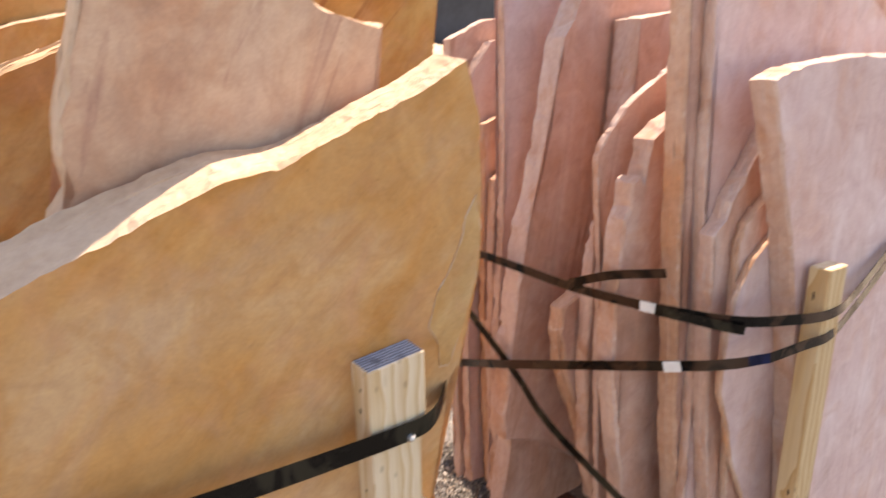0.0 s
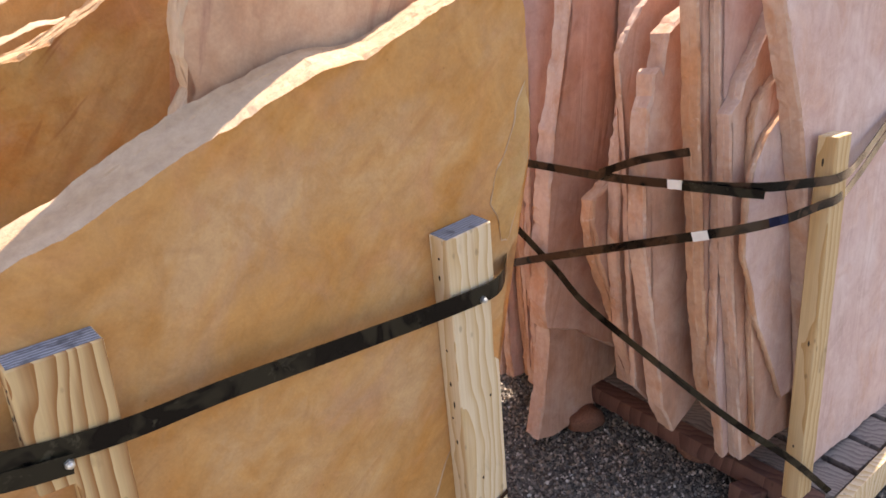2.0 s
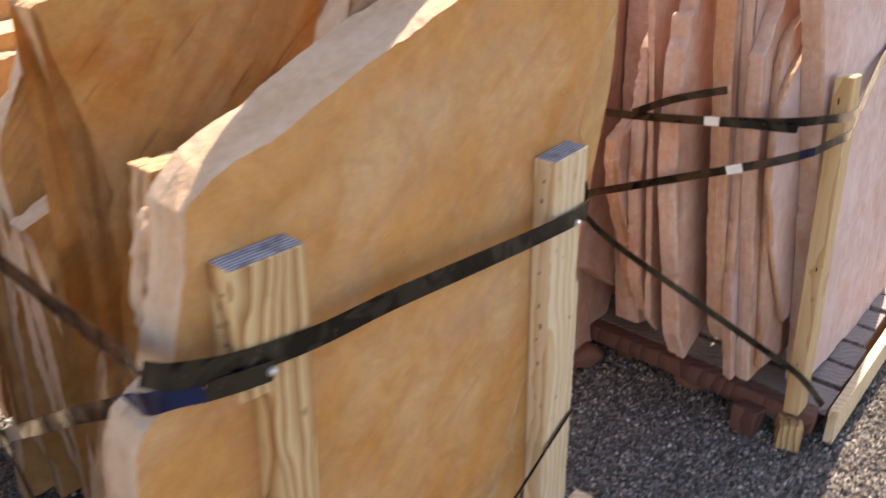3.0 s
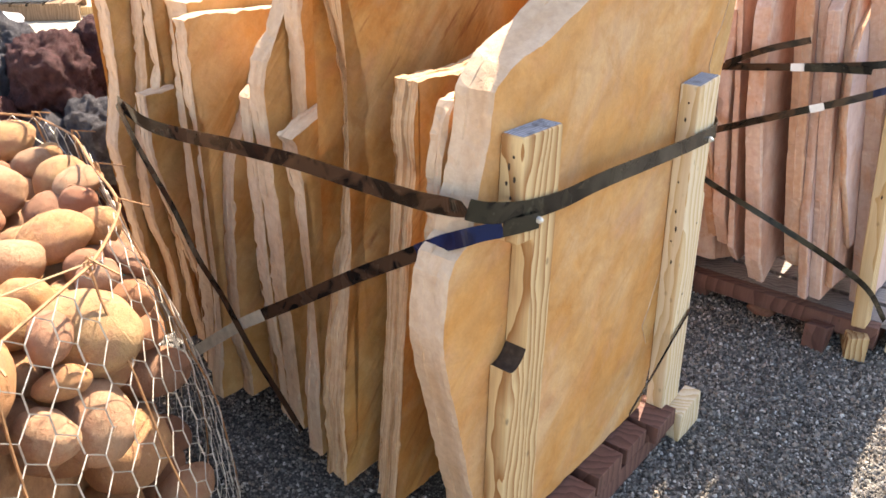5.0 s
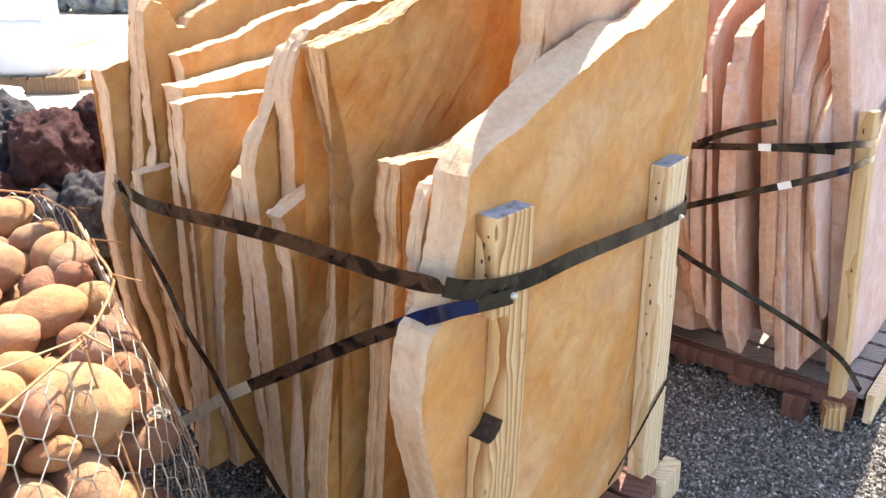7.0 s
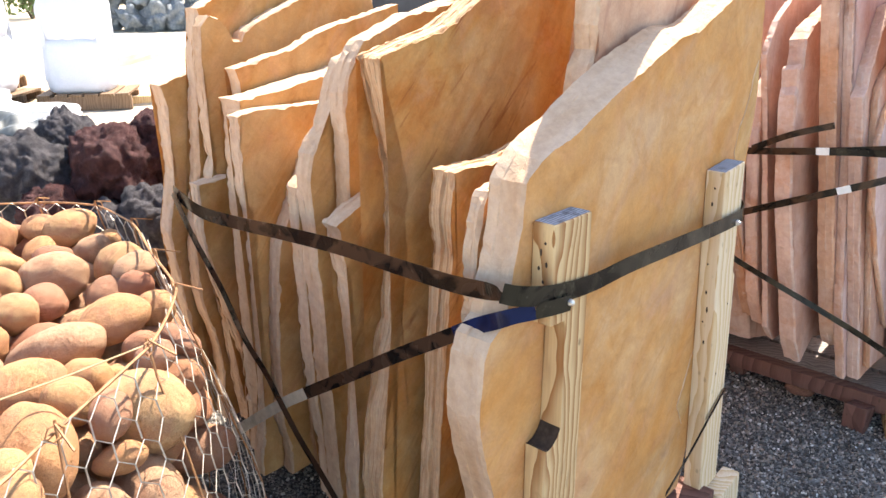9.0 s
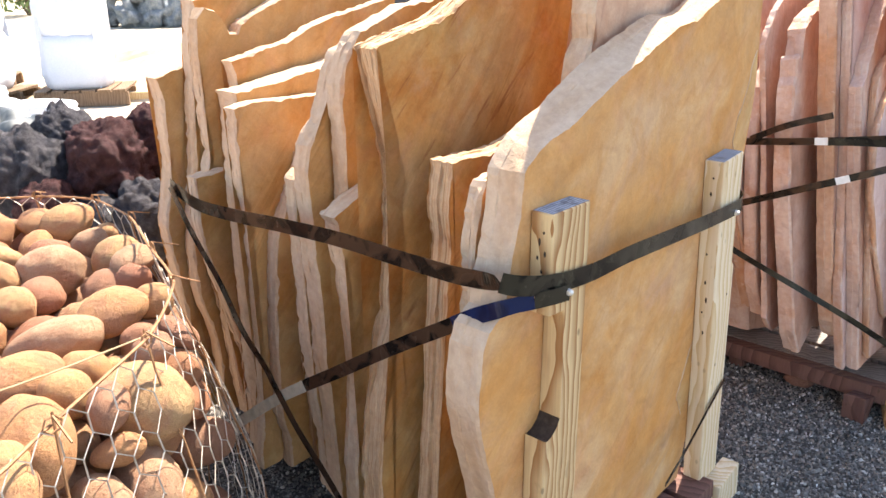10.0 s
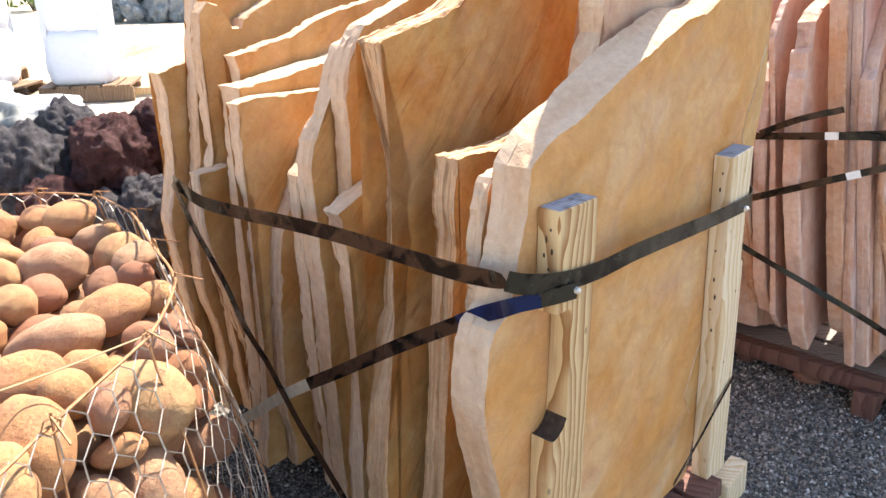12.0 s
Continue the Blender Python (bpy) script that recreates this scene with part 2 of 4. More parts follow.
def cobble_mat():
    n = Nodes("river_cobble")
    rnd = n.node("ShaderNodeObjectInfo", 5)
    v = n.coords()
    col = n.ramp(rnd, ((0.0, (0.46, 0.22, 0.10)), (0.2, (0.50, 0.29, 0.13)), (0.4, (0.33, 0.135, 0.08)), (0.6, (0.44, 0.27, 0.16)), (0.8, (0.27, 0.125, 0.085)), (1.0, (0.52, 0.33, 0.15))))
    col = n.mix(n.math("MULTIPLY", n.ramp(n.noise(v, 1.6, 5, 0.65, 0.6), step(0, 0.42, 0.62)), 0.6), col, (0.36, 0.165, 0.095))
    pits = n.ramp(n.noise(v, 15, 6, 0.8), step(0, 0.56, 0.68))
    col = n.mix(n.math("MULTIPLY", pits, 0.55), col, (0.21, 0.105, 0.065))
    fine = n.noise(v, 42, 5, 0.75)
    col = n.mix(0.6, col, n.ramp(fine, ((0.3, (0.28, 0.28, 0.28)), (0.7, (0.75, 0.75, 0.75)))), "OVERLAY")
    b = n.bump(n.noise(v, 7, 5, 0.6), 0.35, 0.03)
    b = n.bump(pits, -0.9, 0.02, b)
    b = n.bump(fine, 0.6, 0.006, b)
    return n.done(col, 0.82, b, spec=0.3)


COBBLE = cobble_mat()


def lava_mat(name, a, b_, c):
    n = Nodes(name)
    v = n.coords()
    col = n.ramp(n.noise(v, 5, 6, 0.7), ((0.3, a), (0.55, b_), (0.75, c)))
    holes = n.node("ShaderNodeTexVoronoi", Vector=v, Scale=38.0)
    h2 = n.noise(v, 22, 7, 0.75)
    b = n.bump(h2, 0.8, 0.05)
    b = n.bump(holes, 0.4, 0.015, b)
    return n.done(col, 0.9, b, spec=0.25)


LAVA_RED = lava_mat("red_lava", (0.05, 0.02, 0.022), (0.12, 0.05, 0.048), (0.17, 0.08, 0.075))
LAVA_GREY = lava_mat("grey_lava", (0.05, 0.047, 0.055), (0.12, 0.11, 0.12), (0.20, 0.185, 0.19))
BOULDER = lava_mat("blue_grey_boulder", (0.20, 0.23, 0.24), (0.34, 0.37, 0.39), (0.46, 0.48, 0.47))


def ground_mat():
    """Grey crushed gravel round the pallets, pale dusty ground beyond it."""
    n = Nodes("gravel_ground")
    v = n.coords(shift=False)
    cells = n.tree.nodes.new("ShaderNodeTexVoronoi")
    n.put(cells.inputs["Vector"], v)
    n.put(cells.inputs["Scale"], 190.0)
    tone = n.node("ShaderNodeSeparateColor", i0=cells.outputs["Color"])
    col = n.ramp(tone, ((0.0, (0.075, 0.067, 0.06)), (0.45, (0.17, 0.155, 0.14)), (0.8, (0.26, 0.237, 0.212)), (1.0, (0.50, 0.475, 0.43))))
    col = n.mix(n.math("MULTIPLY", n.ramp(cells.outputs["Distance"], step(0, 0.35, 0.7)), 0.75), col, (0.05, 0.045, 0.04))
    xyz = n.tree.nodes.new("ShaderNodeSeparateXYZ")
    n.put(xyz.inputs[0], v)
    far = n.math("ADD", xyz.outputs["Y"], n.math("MULTIPLY", n.math("SUBTRACT", n.noise(v, 1.2, 4), 0.5), 1.2))
    far = n.ramp(n.math("MULTIPLY", far, 0.2), step(0, 0.44, 0.56))
    west = n.math("ADD", xyz.outputs["X"], n.math("MULTIPLY", n.math("SUBTRACT", n.noise(v, 3.0, 4), 0.5), 0.3))
    west = n.ramp(n.math("MULTIPLY", west, -0.4), step(0, 0.54, 0.6))
    far = n.math("MAXIMUM", far, west)
    dust = n.ramp(n.noise(v, 1.5, 7, 0.7), ((0.3, (0.42, 0.35, 0.26)), (0.7, (0.56, 0.48, 0.38))))
    col = n.mix(far, col, dust)
    b = n.bump(cells.outputs["Distance"], -0.8, 0.006)
    b = n.bump(n.noise(v, 9, 6, 0.7), 0.4, 0.03, b)
    return n.done(col, 0.93, b, spec=0.2)


GROUND = ground_mat()


def gravel_mat():
    n = Nodes("gravel_chips")
    rnd = n.node("ShaderNodeNewGeometry", 8)
    col = n.ramp(rnd, ((0.0, (0.055, 0.05, 0.045)), (0.35, (0.14, 0.128, 0.117)), (0.65, (0.24, 0.223, 0.203)), (0.85, (0.29, 0.23, 0.18)), (1.0, (0.60, 0.575, 0.53))))
    tex = n.noise(n.coords(shift=False), 300, 3)
    return n.done(n.mix(0.3, col, n.ramp(tex, ((0.3, (0.3, 0.3, 0.3)), (0.7, (0.7, 0.7, 0.7)))), "OVERLAY"), 0.9)


CHIPS = gravel_mat()
LEAF = plain("shrub_leaf", (0.10, 0.15, 0.045), 0.6, 0, 0.4, 0.5, 3)
BARK = plain("shrub_wood", (0.13, 0.10, 0.07), 0.9)
SAND = plain("heaped_sand", (0.50, 0.39, 0.27), 0.95, 0, 0.2, 0.2, 6, 0.4)
HAZE = plain("distant_hillside", (0.16, 0.20, 0.15), 0.95, 0, 0.1, 0.3, 0.08, 0.0)
SHED = plain("dark_painted_boards", (0.045, 0.05, 0.06), 0.7, 0, 0.3, 0.3, 3)
BRICK = plain("red_stone_lump", (0.24, 0.115, 0.08), 0.9, 0, 0.2, 0.3, 12, 0.5)


# ---- building helpers ----
def finish(bm, name, mats):
    me = bpy.data.meshes.new(name)
    bm.to_mesh(me)
    bm.free()
    for m in (mats if isinstance(mats, (list, tuple)) else [mats]):
        me.materials.append(m)
    return me


def part(name, bm, mats, parent=None, label=""):
    ob = new(name, finish(bm, name, mats))
    if parent is not None:
        ob.parent = parent
    return tagged(ob, label)


def smooth(me, on=True):
    me.polygons.foreach_set("use_smooth", [on] * len(me.polygons))
    me.update()


def box_into(bm, x0, x1, y0, y1, z0, z1, bevel=0.003, jitter=0.0, rng=None):
    got = bmesh.ops.create_cube(bm, size=1.0)["verts"]
    for v in got:
        v.co = Vector(((x0, x1)[v.co.x > 0], (y0, y1)[v.co.y > 0], (z0, z1)[v.co.z > 0]))
        if rng:
            v.co += Vector([rng.uniform(-jitter, jitter) for _ in range(3)])
    if bevel:
        bmesh.ops.bevel(bm, geom=list({e for v in got for e in v.link_edges}), offset=bevel, segments=2, affect="EDGES", profile=0.6)


def resample(points, gap):
    out = []
    for (x0, y0), (x1, y1) in zip(points, points[1:] + points[:1]):
        k = max(1, round(math.hypot(x1 - x0, y1 - y0) / gap))
        out += [(x0 + (x1 - x0) * i / k, y0 + (y1 - y0) * i / k) for i in range(k)]
    return out


def slab(name, base, outline, near, thick, mats, label, seed, beds=2, ragged=0.002, chip=0.005, lean=(0, 0, 0), group="", slope=None, wild=1.0):
    """A standing flagstone: an uneven outline (along, up) in the frame base, thick metres deep from near, with broken, bedded edges."""
    rng = random.Random(seed)
    ring = resample(outline, 0.011)
    count = len(ring)
    off = rng.uniform(0, 100)
    area = sum(a[0] * b[1] - b[0] * a[1] for a, b in zip(ring, ring[1:] + ring[:1]))
    turn = 1 if area > 0 else -1
    normals = []
    for i in range(count):
        (xa, ya), (xb, yb) = ring[i - 2], ring[(i + 2) % count]
        length = math.hypot(xb - xa, yb - ya) or 1
        normals.append((turn * (yb - ya) / length, -turn * (xb - xa) / length))
    levels = []
    for k in range(beds):
        lo, hi = k / beds, (k + 1) / beds
        base_in = rng.uniform(0, ragged)
        levels += [(lo + 0.04 / beds, base_in, k), (hi - 0.04 / beds, base_in, k)]
    levels[0], levels[-1] = (0.0, chip * 0.6, 0), (1.0, chip, beds - 1)
    levels.insert(1, (min(0.12, 0.5 / beds), 0.0, 0))
    u0 = sum(p[0] for p in outline) / len(outline)
    v0 = min(p[1] for p in outline)
    bm = bmesh.new()
    rings = []
    for depth, inset, k in levels:
        row = []
        for (x, y), (nx, ny) in zip(ring, normals):
            big = noise.noise((x * 9 + off, y * 9, off)) * 0.007
            mid = noise.noise((x * 26 + off, y * 26, off + k * 4.3)) * (0.003 + ragged * 0.5)
            tiny = noise.noise((x * 75, y * 75 + off, depth * 6 + k * 1.7)) * 0.0022
            if depth in (0.0, 1.0):
                tiny -= max(0.0, abs(noise.noise((x * 32, y * 32 + off, depth * 9))) - 0.16) * chip * 2.4
            d = (big + mid * (0.4 if ny > 0.6 else 1.0)) * wild + tiny - inset * (0.35 if ny > 0.6 else 1.0)
            up = 0.0
            if slope and y > slope[2]:
                up = slope[3] * depth * math.sin(math.pi * min(1, max(0, (x - slope[0]) / (slope[1] - slope[0])))) ** 0.6
            row.append(bm.verts.new((x - u0 + nx * d, depth * thick + noise.noise((x * 20, y * 20, k + off)) * 0.0018 * (0 < depth < 1), y - v0 + ny * d + up)))
        rings.append(row)
    for a, b in zip(rings, rings[1:]):
        for i in range(count):
            j = (i + 1) % count
            f = bm.faces.new((a[i], a[j], b[j], b[i]))
            f.material_index = 1
    caps = [bm.faces.new(rings[0]), bm.faces.new(rings[-1][::-1])]
    bmesh.ops.triangulate(bm, faces=caps, ngon_method="EAR_CLIP")
    bmesh.ops.recalc_face_normals(bm, faces=bm.faces)
    ob = new(name, finish(bm, name, mats))
    ob.matrix_world = base @ pose(u0, near, v0, *lean)
    return tagged(ob, label, "stone slab", group)


def tube_into(bm, points, radius, sides=5, closed=False):
    pts = [Vector(p) for p in points]
    rows = []
    for i, p in enumerate(pts):
        a = pts[i - 1] if i or closed else p
        b = pts[(i + 1) % len(pts)] if i + 1 < len(pts) or closed else p
        d = (b - a).normalized()
        x = d.orthogonal().normalized() if not rows else (last - d * last.dot(d)).normalized()
        last = x
        y = d.cross(x)
        rows.append([bm.verts.new(p + radius * (math.cos(s) * x + math.sin(s) * y)) for s in [2 * math.pi * k / sides for k in range(sides)]])
    pairs = list(zip(rows, rows[1:])) + ([(rows[-1], rows[0])] if closed else [])
    for a, b in pairs:
        for k in range(sides):
            bm.faces.new((a[k], a[(k + 1) % sides], b[(k + 1) % sides], b[k]))


def curve_points(points, per=8):
    """Points on a smooth line through those given."""
    p = [Vector(q) for q in points]
    p = [2 * p[0] - p[1], *p, 2 * p[-1] - p[-2]]
    out = []
    for a, b, c, d in zip(p, p[1:], p[2:], p[3:]):
        for i in range(per):
            t = i / per
            out.append(0.5 * ((2 * b) + (c - a) * t + (2 * a - 5 * b + 4 * c - d) * t * t + (3 * b - a - 3 * c + d) * t ** 3))
    return out + [p[-2]]


def band_into(bm, points, outs, width, thick=0.0011):
    """A flat strap along points, its broad side facing outs."""
    rows = []
    for i, p in enumerate(points):
        d = (points[min(i + 1, len(points) - 1)] - points[max(i - 1, 0)]).normalized()
        o = outs[i]
        side = d.cross(o).normalized()
        o = side.cross(d).normalized()
        rows.append([bm.verts.new(p + side * a * width / 2 + o * b * thick / 2) for a, b in ((-1, -1), (1, -1), (1, 1), (-1, 1))])
    for a, b in zip(rows, rows[1:]):
        for k in range(4):
            bm.faces.new((a[k], a[(k + 1) % 4], b[(k + 1) % 4], b[k]))
    bm.faces.new(rows[0][::-1])
    bm.faces.new(rows[-1])


def strap_piece(name, base, points, outs, width, mat, parent=None, label="", per=8):
    """A strap through points of a stack's frame; outs gives the way that its face looks at each of them."""
    line = curve_points([base @ Vector(p) for p in points], per)
    turn = base.to_3x3()
    ways = [turn @ Vector(o) for o in outs]
    faces = []
    for i in range(len(line)):
        k = min(i / per, len(ways) - 1)
        a = min(int(k), len(ways) - 2)
        faces.append(ways[a].lerp(ways[a + 1], k - a))
    bm = bmesh.new()
    band_into(bm, line, faces, width)
    bmesh.ops.recalc_face_normals(bm, faces=bm.faces)
    return part(name, bm, mat, parent, label)


def stake(name, top, foot, along, profile, depth, mats, label, dark_cut=None, holes=()):
    """A sawn stake: an outline (across, down from the top) cut from one board, standing from foot to top."""
    top, foot = Vector(top), Vector(foot)
    z = (top - foot).normalized()
    x = (along - z * along.dot(z)).normalized()
    y = z.cross(x)
    length = (top - foot).length
    bm = bmesh.new()
    pts = [(a, length - d if d >= 0 else 0.0) for a, d in profile]
    front = [bm.verts.new((a, -depth / 2, h)) for a, h in pts]
    back = [bm.verts.new((a, depth / 2, h)) for a, h in pts]
    faces = [bm.faces.new(front), bm.faces.new(back[::-1])]
    for i in range(len(pts)):
        j = (i + 1) % len(pts)
        f = bm.faces.new((front[j], front[i], back[i], back[j]))
        if abs(pts[i][1] - length) < 1e-6 and abs(pts[j][1] - length) < 1e-6:
            f.material_index = 1
        # Near-level faces of the notch between these depths take the dark material.
        elif dark_cut and dark_cut[0] < length - (pts[i][1] + pts[j][1]) / 2 < dark_cut[1] and abs(pts[i][1] - pts[j][1]) < 0.05:
            f.material_index = 2
    bmesh.ops.recalc_face_normals(bm, faces=bm.faces)
    sharp = [e for e in bm.edges if not any(f.material_index == 2 for f in e.link_faces)]
    bmesh.ops.bevel(bm, geom=sharp, offset=0.002, segments=1, affect="EDGES")
    ob = new(name, finish(bm, name, mats))
    ob.matrix_world = Matrix.Translation(foot) @ Matrix((x, y, z)).transposed().to_4x4()
    for side, across, down, long_ in holes:
        bm = bmesh.new()
        bmesh.ops.create_uvsphere(bm, u_segments=10, v_segments=6, radius=1.0)
        hole = part("nail_hole", bm, DARK_WOOD, ob)
        edge = min(a for a, _ in profile)
        spot = Vector((edge, across, length - down)) if side == "left" else Vector((across, -depth / 2, length - down))
        size = (0.0009, 0.0021, long_ * 0.6) if side == "left" else (0.0022, 0.0009, long_ * 0.7)
        hole.matrix_basis = Matrix.Translation(spot) @ Matrix.Diagonal((*size, 1))
    return tagged(ob, label, "wooden stake", "stakes that hold the slabs")


def rock_mesh(name, seed, mat, rough, levels=3, pits=0.0, squash=(1, 1, 1), lump=1.3):
    bm = bmesh.new()
    bmesh.ops.create_icosphere(bm, subdivisions=levels, radius=1.0)
    off = Vector((seed * 7.3, seed * 3.1, seed * 5.7))
    for v in bm.verts:
        p = v.co.copy()
        d = noise.noise(p * lump + off) * rough + noise.noise(p * 2.9 * lump + off) * rough * 0.35
        if pits:
            d += noise.noise(p * 6 + off) * pits + noise.noise(p * 13 + off) * pits * 0.6 - abs(noise.noise(p * 4 + off * 2)) * pits + noise.noise(p * 24 + off) * pits * 0.35
        v.co = p * (1 + d)
        v.co = Vector((v.co.x * squash[0], v.co.y * squash[1], v.co.z * squash[2]))
    me = finish(bm, name, mat)
    smooth(me)
    return me


# ---- ground and distance ----
bm = bmesh.new()
bmesh.ops.create_grid(bm, x_segments=60, y_segments=60, size=400)
for v in bm.verts:
    r = math.hypot(v.co.x, v.co.y)
    v.co.z = noise.noise(v.co * 0.01) * min(1.5, max(0.0, (r - 40) * 0.02))
tagged(part("ground", bm, GROUND), "grey crushed gravel that turns into pale dusty ground", "ground", kind="structure")

rng = random.Random(4)


def chips(name, count, x0, x1, y0, y1, small, large, seed):
    """Loose gravel: many small uneven stones in one mesh."""
    r = np.random.RandomState(seed)
    unit = np.array([(1, 0, 0), (0, 1, 0), (-1, 0, 0), (0, -1, 0), (0, 0, 1), (0, 0, -1)], float)
    tri = np.array([(0, 1, 4), (1, 2, 4), (2, 3, 4), (3, 0, 4), (1, 0, 5), (2, 1, 5), (3, 2, 5), (0, 3, 5)])
    size = r.uniform(small, large, (count, 1, 1)) * r.uniform(0.6, 1.25, (count, 1, 3))
    pts = unit[None] * size + r.uniform(-0.25, 0.25, (count, 6, 3)) * size
    a = r.uniform(0, 6.28, count)
    b = r.uniform(-0.6, 0.6, count)
    c, s = np.cos(a), np.sin(a)
    x, y, z = pts[..., 0], pts[..., 1], pts[..., 2]
    y, z = y * np.cos(b)[:, None] - z * np.sin(b)[:, None], y * np.sin(b)[:, None] + z * np.cos(b)[:, None]
    px = r.uniform(x0, x1, count)
    py = r.uniform(y0, y1, count)
    pz = r.uniform(0.0, 0.006, count)
    out = np.stack([x * c[:, None] - y * s[:, None] + px[:, None], x * s[:, None] + y * c[:, None] + py[:, None], z + pz[:, None]], -1)
    faces = (tri[None] + 6 * np.arange(count)[:, None, None]).reshape(-1, 3)
    me = bpy.data.meshes.new(name)
    me.from_pydata(out.reshape(-1, 3).tolist(), [], faces.tolist())
    me.materials.append(CHIPS)
    return tagged(new(name, me), "loose grey and tan crushed gravel on the ground", "gravel", kind="stuff")


chips("gravel", 46000, -0.4, 1.3, 0.25, 1.7, 0.0025, 0.0068, 3)
chips("gravel", 8000, -1.42, -0.7, 0.4, 1.5, 0.003, 0.0062, 5)

# ---- the two stacks: frames ----
GOLD_STACK = pose(-0.508, 0.313, 0, 0, 0, 46.4)
PINK_STACK = pose(0.518, 0.992, 0, -7.0, 0, 46.4)
ALONG = Vector((math.cos(radians(46.4)), math.sin(radians(46.4)), 0))


def gold(name, near, thick, outline, mats, label, seed, **more):
    return slab(name, GOLD_STACK, outline, near, thick, mats, label, seed, wild=more.pop("wild", 0.5), group="golden slabs on the pallet", **more)


def closed(left, rest, foot_left, foot_right):
    """An outline that starts and ends on the pallet."""
    return [(foot_left, 0.104), *left, *rest, (foot_right, 0.104)]


GOLDEN = (GOLD, GOLD_EDGE)
front_slab = gold("stone_slab", 0.0, 0.066, closed([(-0.19, 0.3), (-0.223, 0.43), (-0.241, 0.501), (-0.257, 0.559), (-0.266, 0.613), (-0.263, 0.657), (-0.256, 0.712), (-0.243, 0.737), (-0.21, 0.757), (-0.2, 0.805), (-0.187, 0.855), (-0.175, 0.905), (-0.168, 0.957)],
     [(-0.132, 0.983), (-0.09, 0.998), (-0.041, 1.01), (0.02, 1.034), (0.085, 1.06), (0.16, 1.085), (0.211, 1.104), (0.272, 1.127), (0.336, 1.132), (0.424, 1.165), (0.53, 1.203), (0.6, 1.235), (0.627, 1.16), (0.64, 1.054), (0.645, 0.97), (0.643, 0.94), (0.63, 0.88), (0.616, 0.8), (0.595, 0.768), (0.588, 0.69), (0.58, 0.6), (0.572, 0.5), (0.53, 0.36), (0.49, 0.22)], -0.13, 0.455),
     GOLDEN, "large golden sandstone slab with a slanting broken top edge", 11, beds=3, ragged=0.003, chip=0.002, wild=0.45, slope=(-0.16, 0.36, 0.94, 0.026))
for k, plate in enumerate(([(0.628, 1.055), (0.611, 1.025), (0.591, 0.962), (0.568, 0.928), (0.554, 0.875), (0.57, 0.837), (0.576, 0.804), (0.593, 0.799), (0.623, 0.86), (0.64, 0.937), (0.639, 1.005)],
                           [(0.475, 0.47), (0.441, 0.418), (0.405, 0.342), (0.437, 0.283), (0.512, 0.366), (0.547, 0.469), (0.53, 0.539)])):
    flake = slab("flake", GOLD_STACK, plate, -0.0016, 0.006, (HONEY, GOLD_EDGE), "curved flake of golden stone", 70 + k, beds=1, ragged=0.002, chip=0.0012)
    del flake["category"]
    here = flake.matrix_world.copy()
    flake.parent = front_slab
    flake.matrix_parent_inverse = front_slab.matrix_world.inverted()
    flake.matrix_basis = here
gold("stone_slab", 0.075, 0.03, closed([(-0.192, 0.745), (-0.187, 0.799), (-0.184, 0.852), (-0.175, 0.903)],
     [(-0.154, 0.928), (0, 0.95), (0, 0.63)], -0.12, 0.1), GOLDEN, "thin golden slab tucked behind the front slab", 12, beds=2, ragged=0.01)
gold("stone_slab", 0.085, 0.05, closed([(0.08, 0.7), (0.1, 0.95), (0.113, 1.06), (0.122, 1.085), (0.14, 1.11), (0.134, 1.15), (0.138, 1.186), (0.155, 1.25), (0.173, 1.307), (0.2, 1.42)],
     [(0.26, 1.56), (0.34, 1.6), (0.385, 1.45), (0.405, 1.32), (0.447, 1.29), (0.517, 1.271), (0.536, 1.272), (0.528, 1.19), (0.52, 1.1), (0.5, 0.5)], 0.05, 0.45), (BLUSH, GOLD_EDGE), "blush pink sandstone slab with purple veins", 13, beds=3)
gold("stone_slab", 0.172, 0.045, closed([(0.24, 0.638), (0.276, 1.227)], [(0.414, 1.394), (0.689, 1.327), (0.682, 1.202), (0.636, 0.635)], 0.213, 0.515), (RUST, GOLD_EDGE), "tall orange sandstone slab behind the blush one", 14)
gold("stone_slab", 0.208, 0.05, closed([(-0.114, 0.551), (-0.1, 0.691), (-0.092, 0.788), (-0.098, 0.857), (-0.084, 0.922)], [(0.05, 0.921), (0.135, 0.935), (0.224, 0.738)], -0.155, 0.127), (RUST, RUST_EDGE), "short rust-coloured slab with a flaky edge", 15, beds=4, ragged=0.012)
gold("stone_slab", 0.322, 0.06, closed([(-0.173, 0.295), (-0.161, 0.378), (-0.153, 0.449), (-0.14, 0.492), (-0.13, 0.559), (-0.112, 0.622), (-0.105, 0.687), (-0.095, 0.75), (-0.094, 0.814), (-0.087, 0.865), (-0.09, 0.911), (-0.102, 0.953), (-0.116, 0.998), (-0.126, 1.046), (-0.142, 1.107)],
     [(-0.097, 1.116), (-0.029, 1.129), (0.044, 1.148), (0.09, 1.172), (0.142, 1.2), (0.5, 1.34), (0.62, 1.36), (0.62, 0.9), (0.6, 0.4)], -0.173, 0.55), (RUST, RUST_EDGE), "large orange sandstone slab with rust streaks and a deeply layered edge", 16, beds=6, ragged=0.016, chip=0.008)
gold("stone_slab", 0.424, 0.045, closed([(-0.144, 0.255), (-0.132, 0.344), (-0.122, 0.445), (-0.126, 0.534), (-0.132, 0.597), (-0.138, 0.67), (-0.15, 0.73), (-0.153, 0.784), (-0.165, 0.802)],
     [(-0.116, 0.823), (-0.066, 0.839), (0.15, 0.93), (0.25, 0.57)], -0.144, 0.14), (HONEY, GOLD_EDGE), "low golden slab with a slanting top", 17, beds=3)
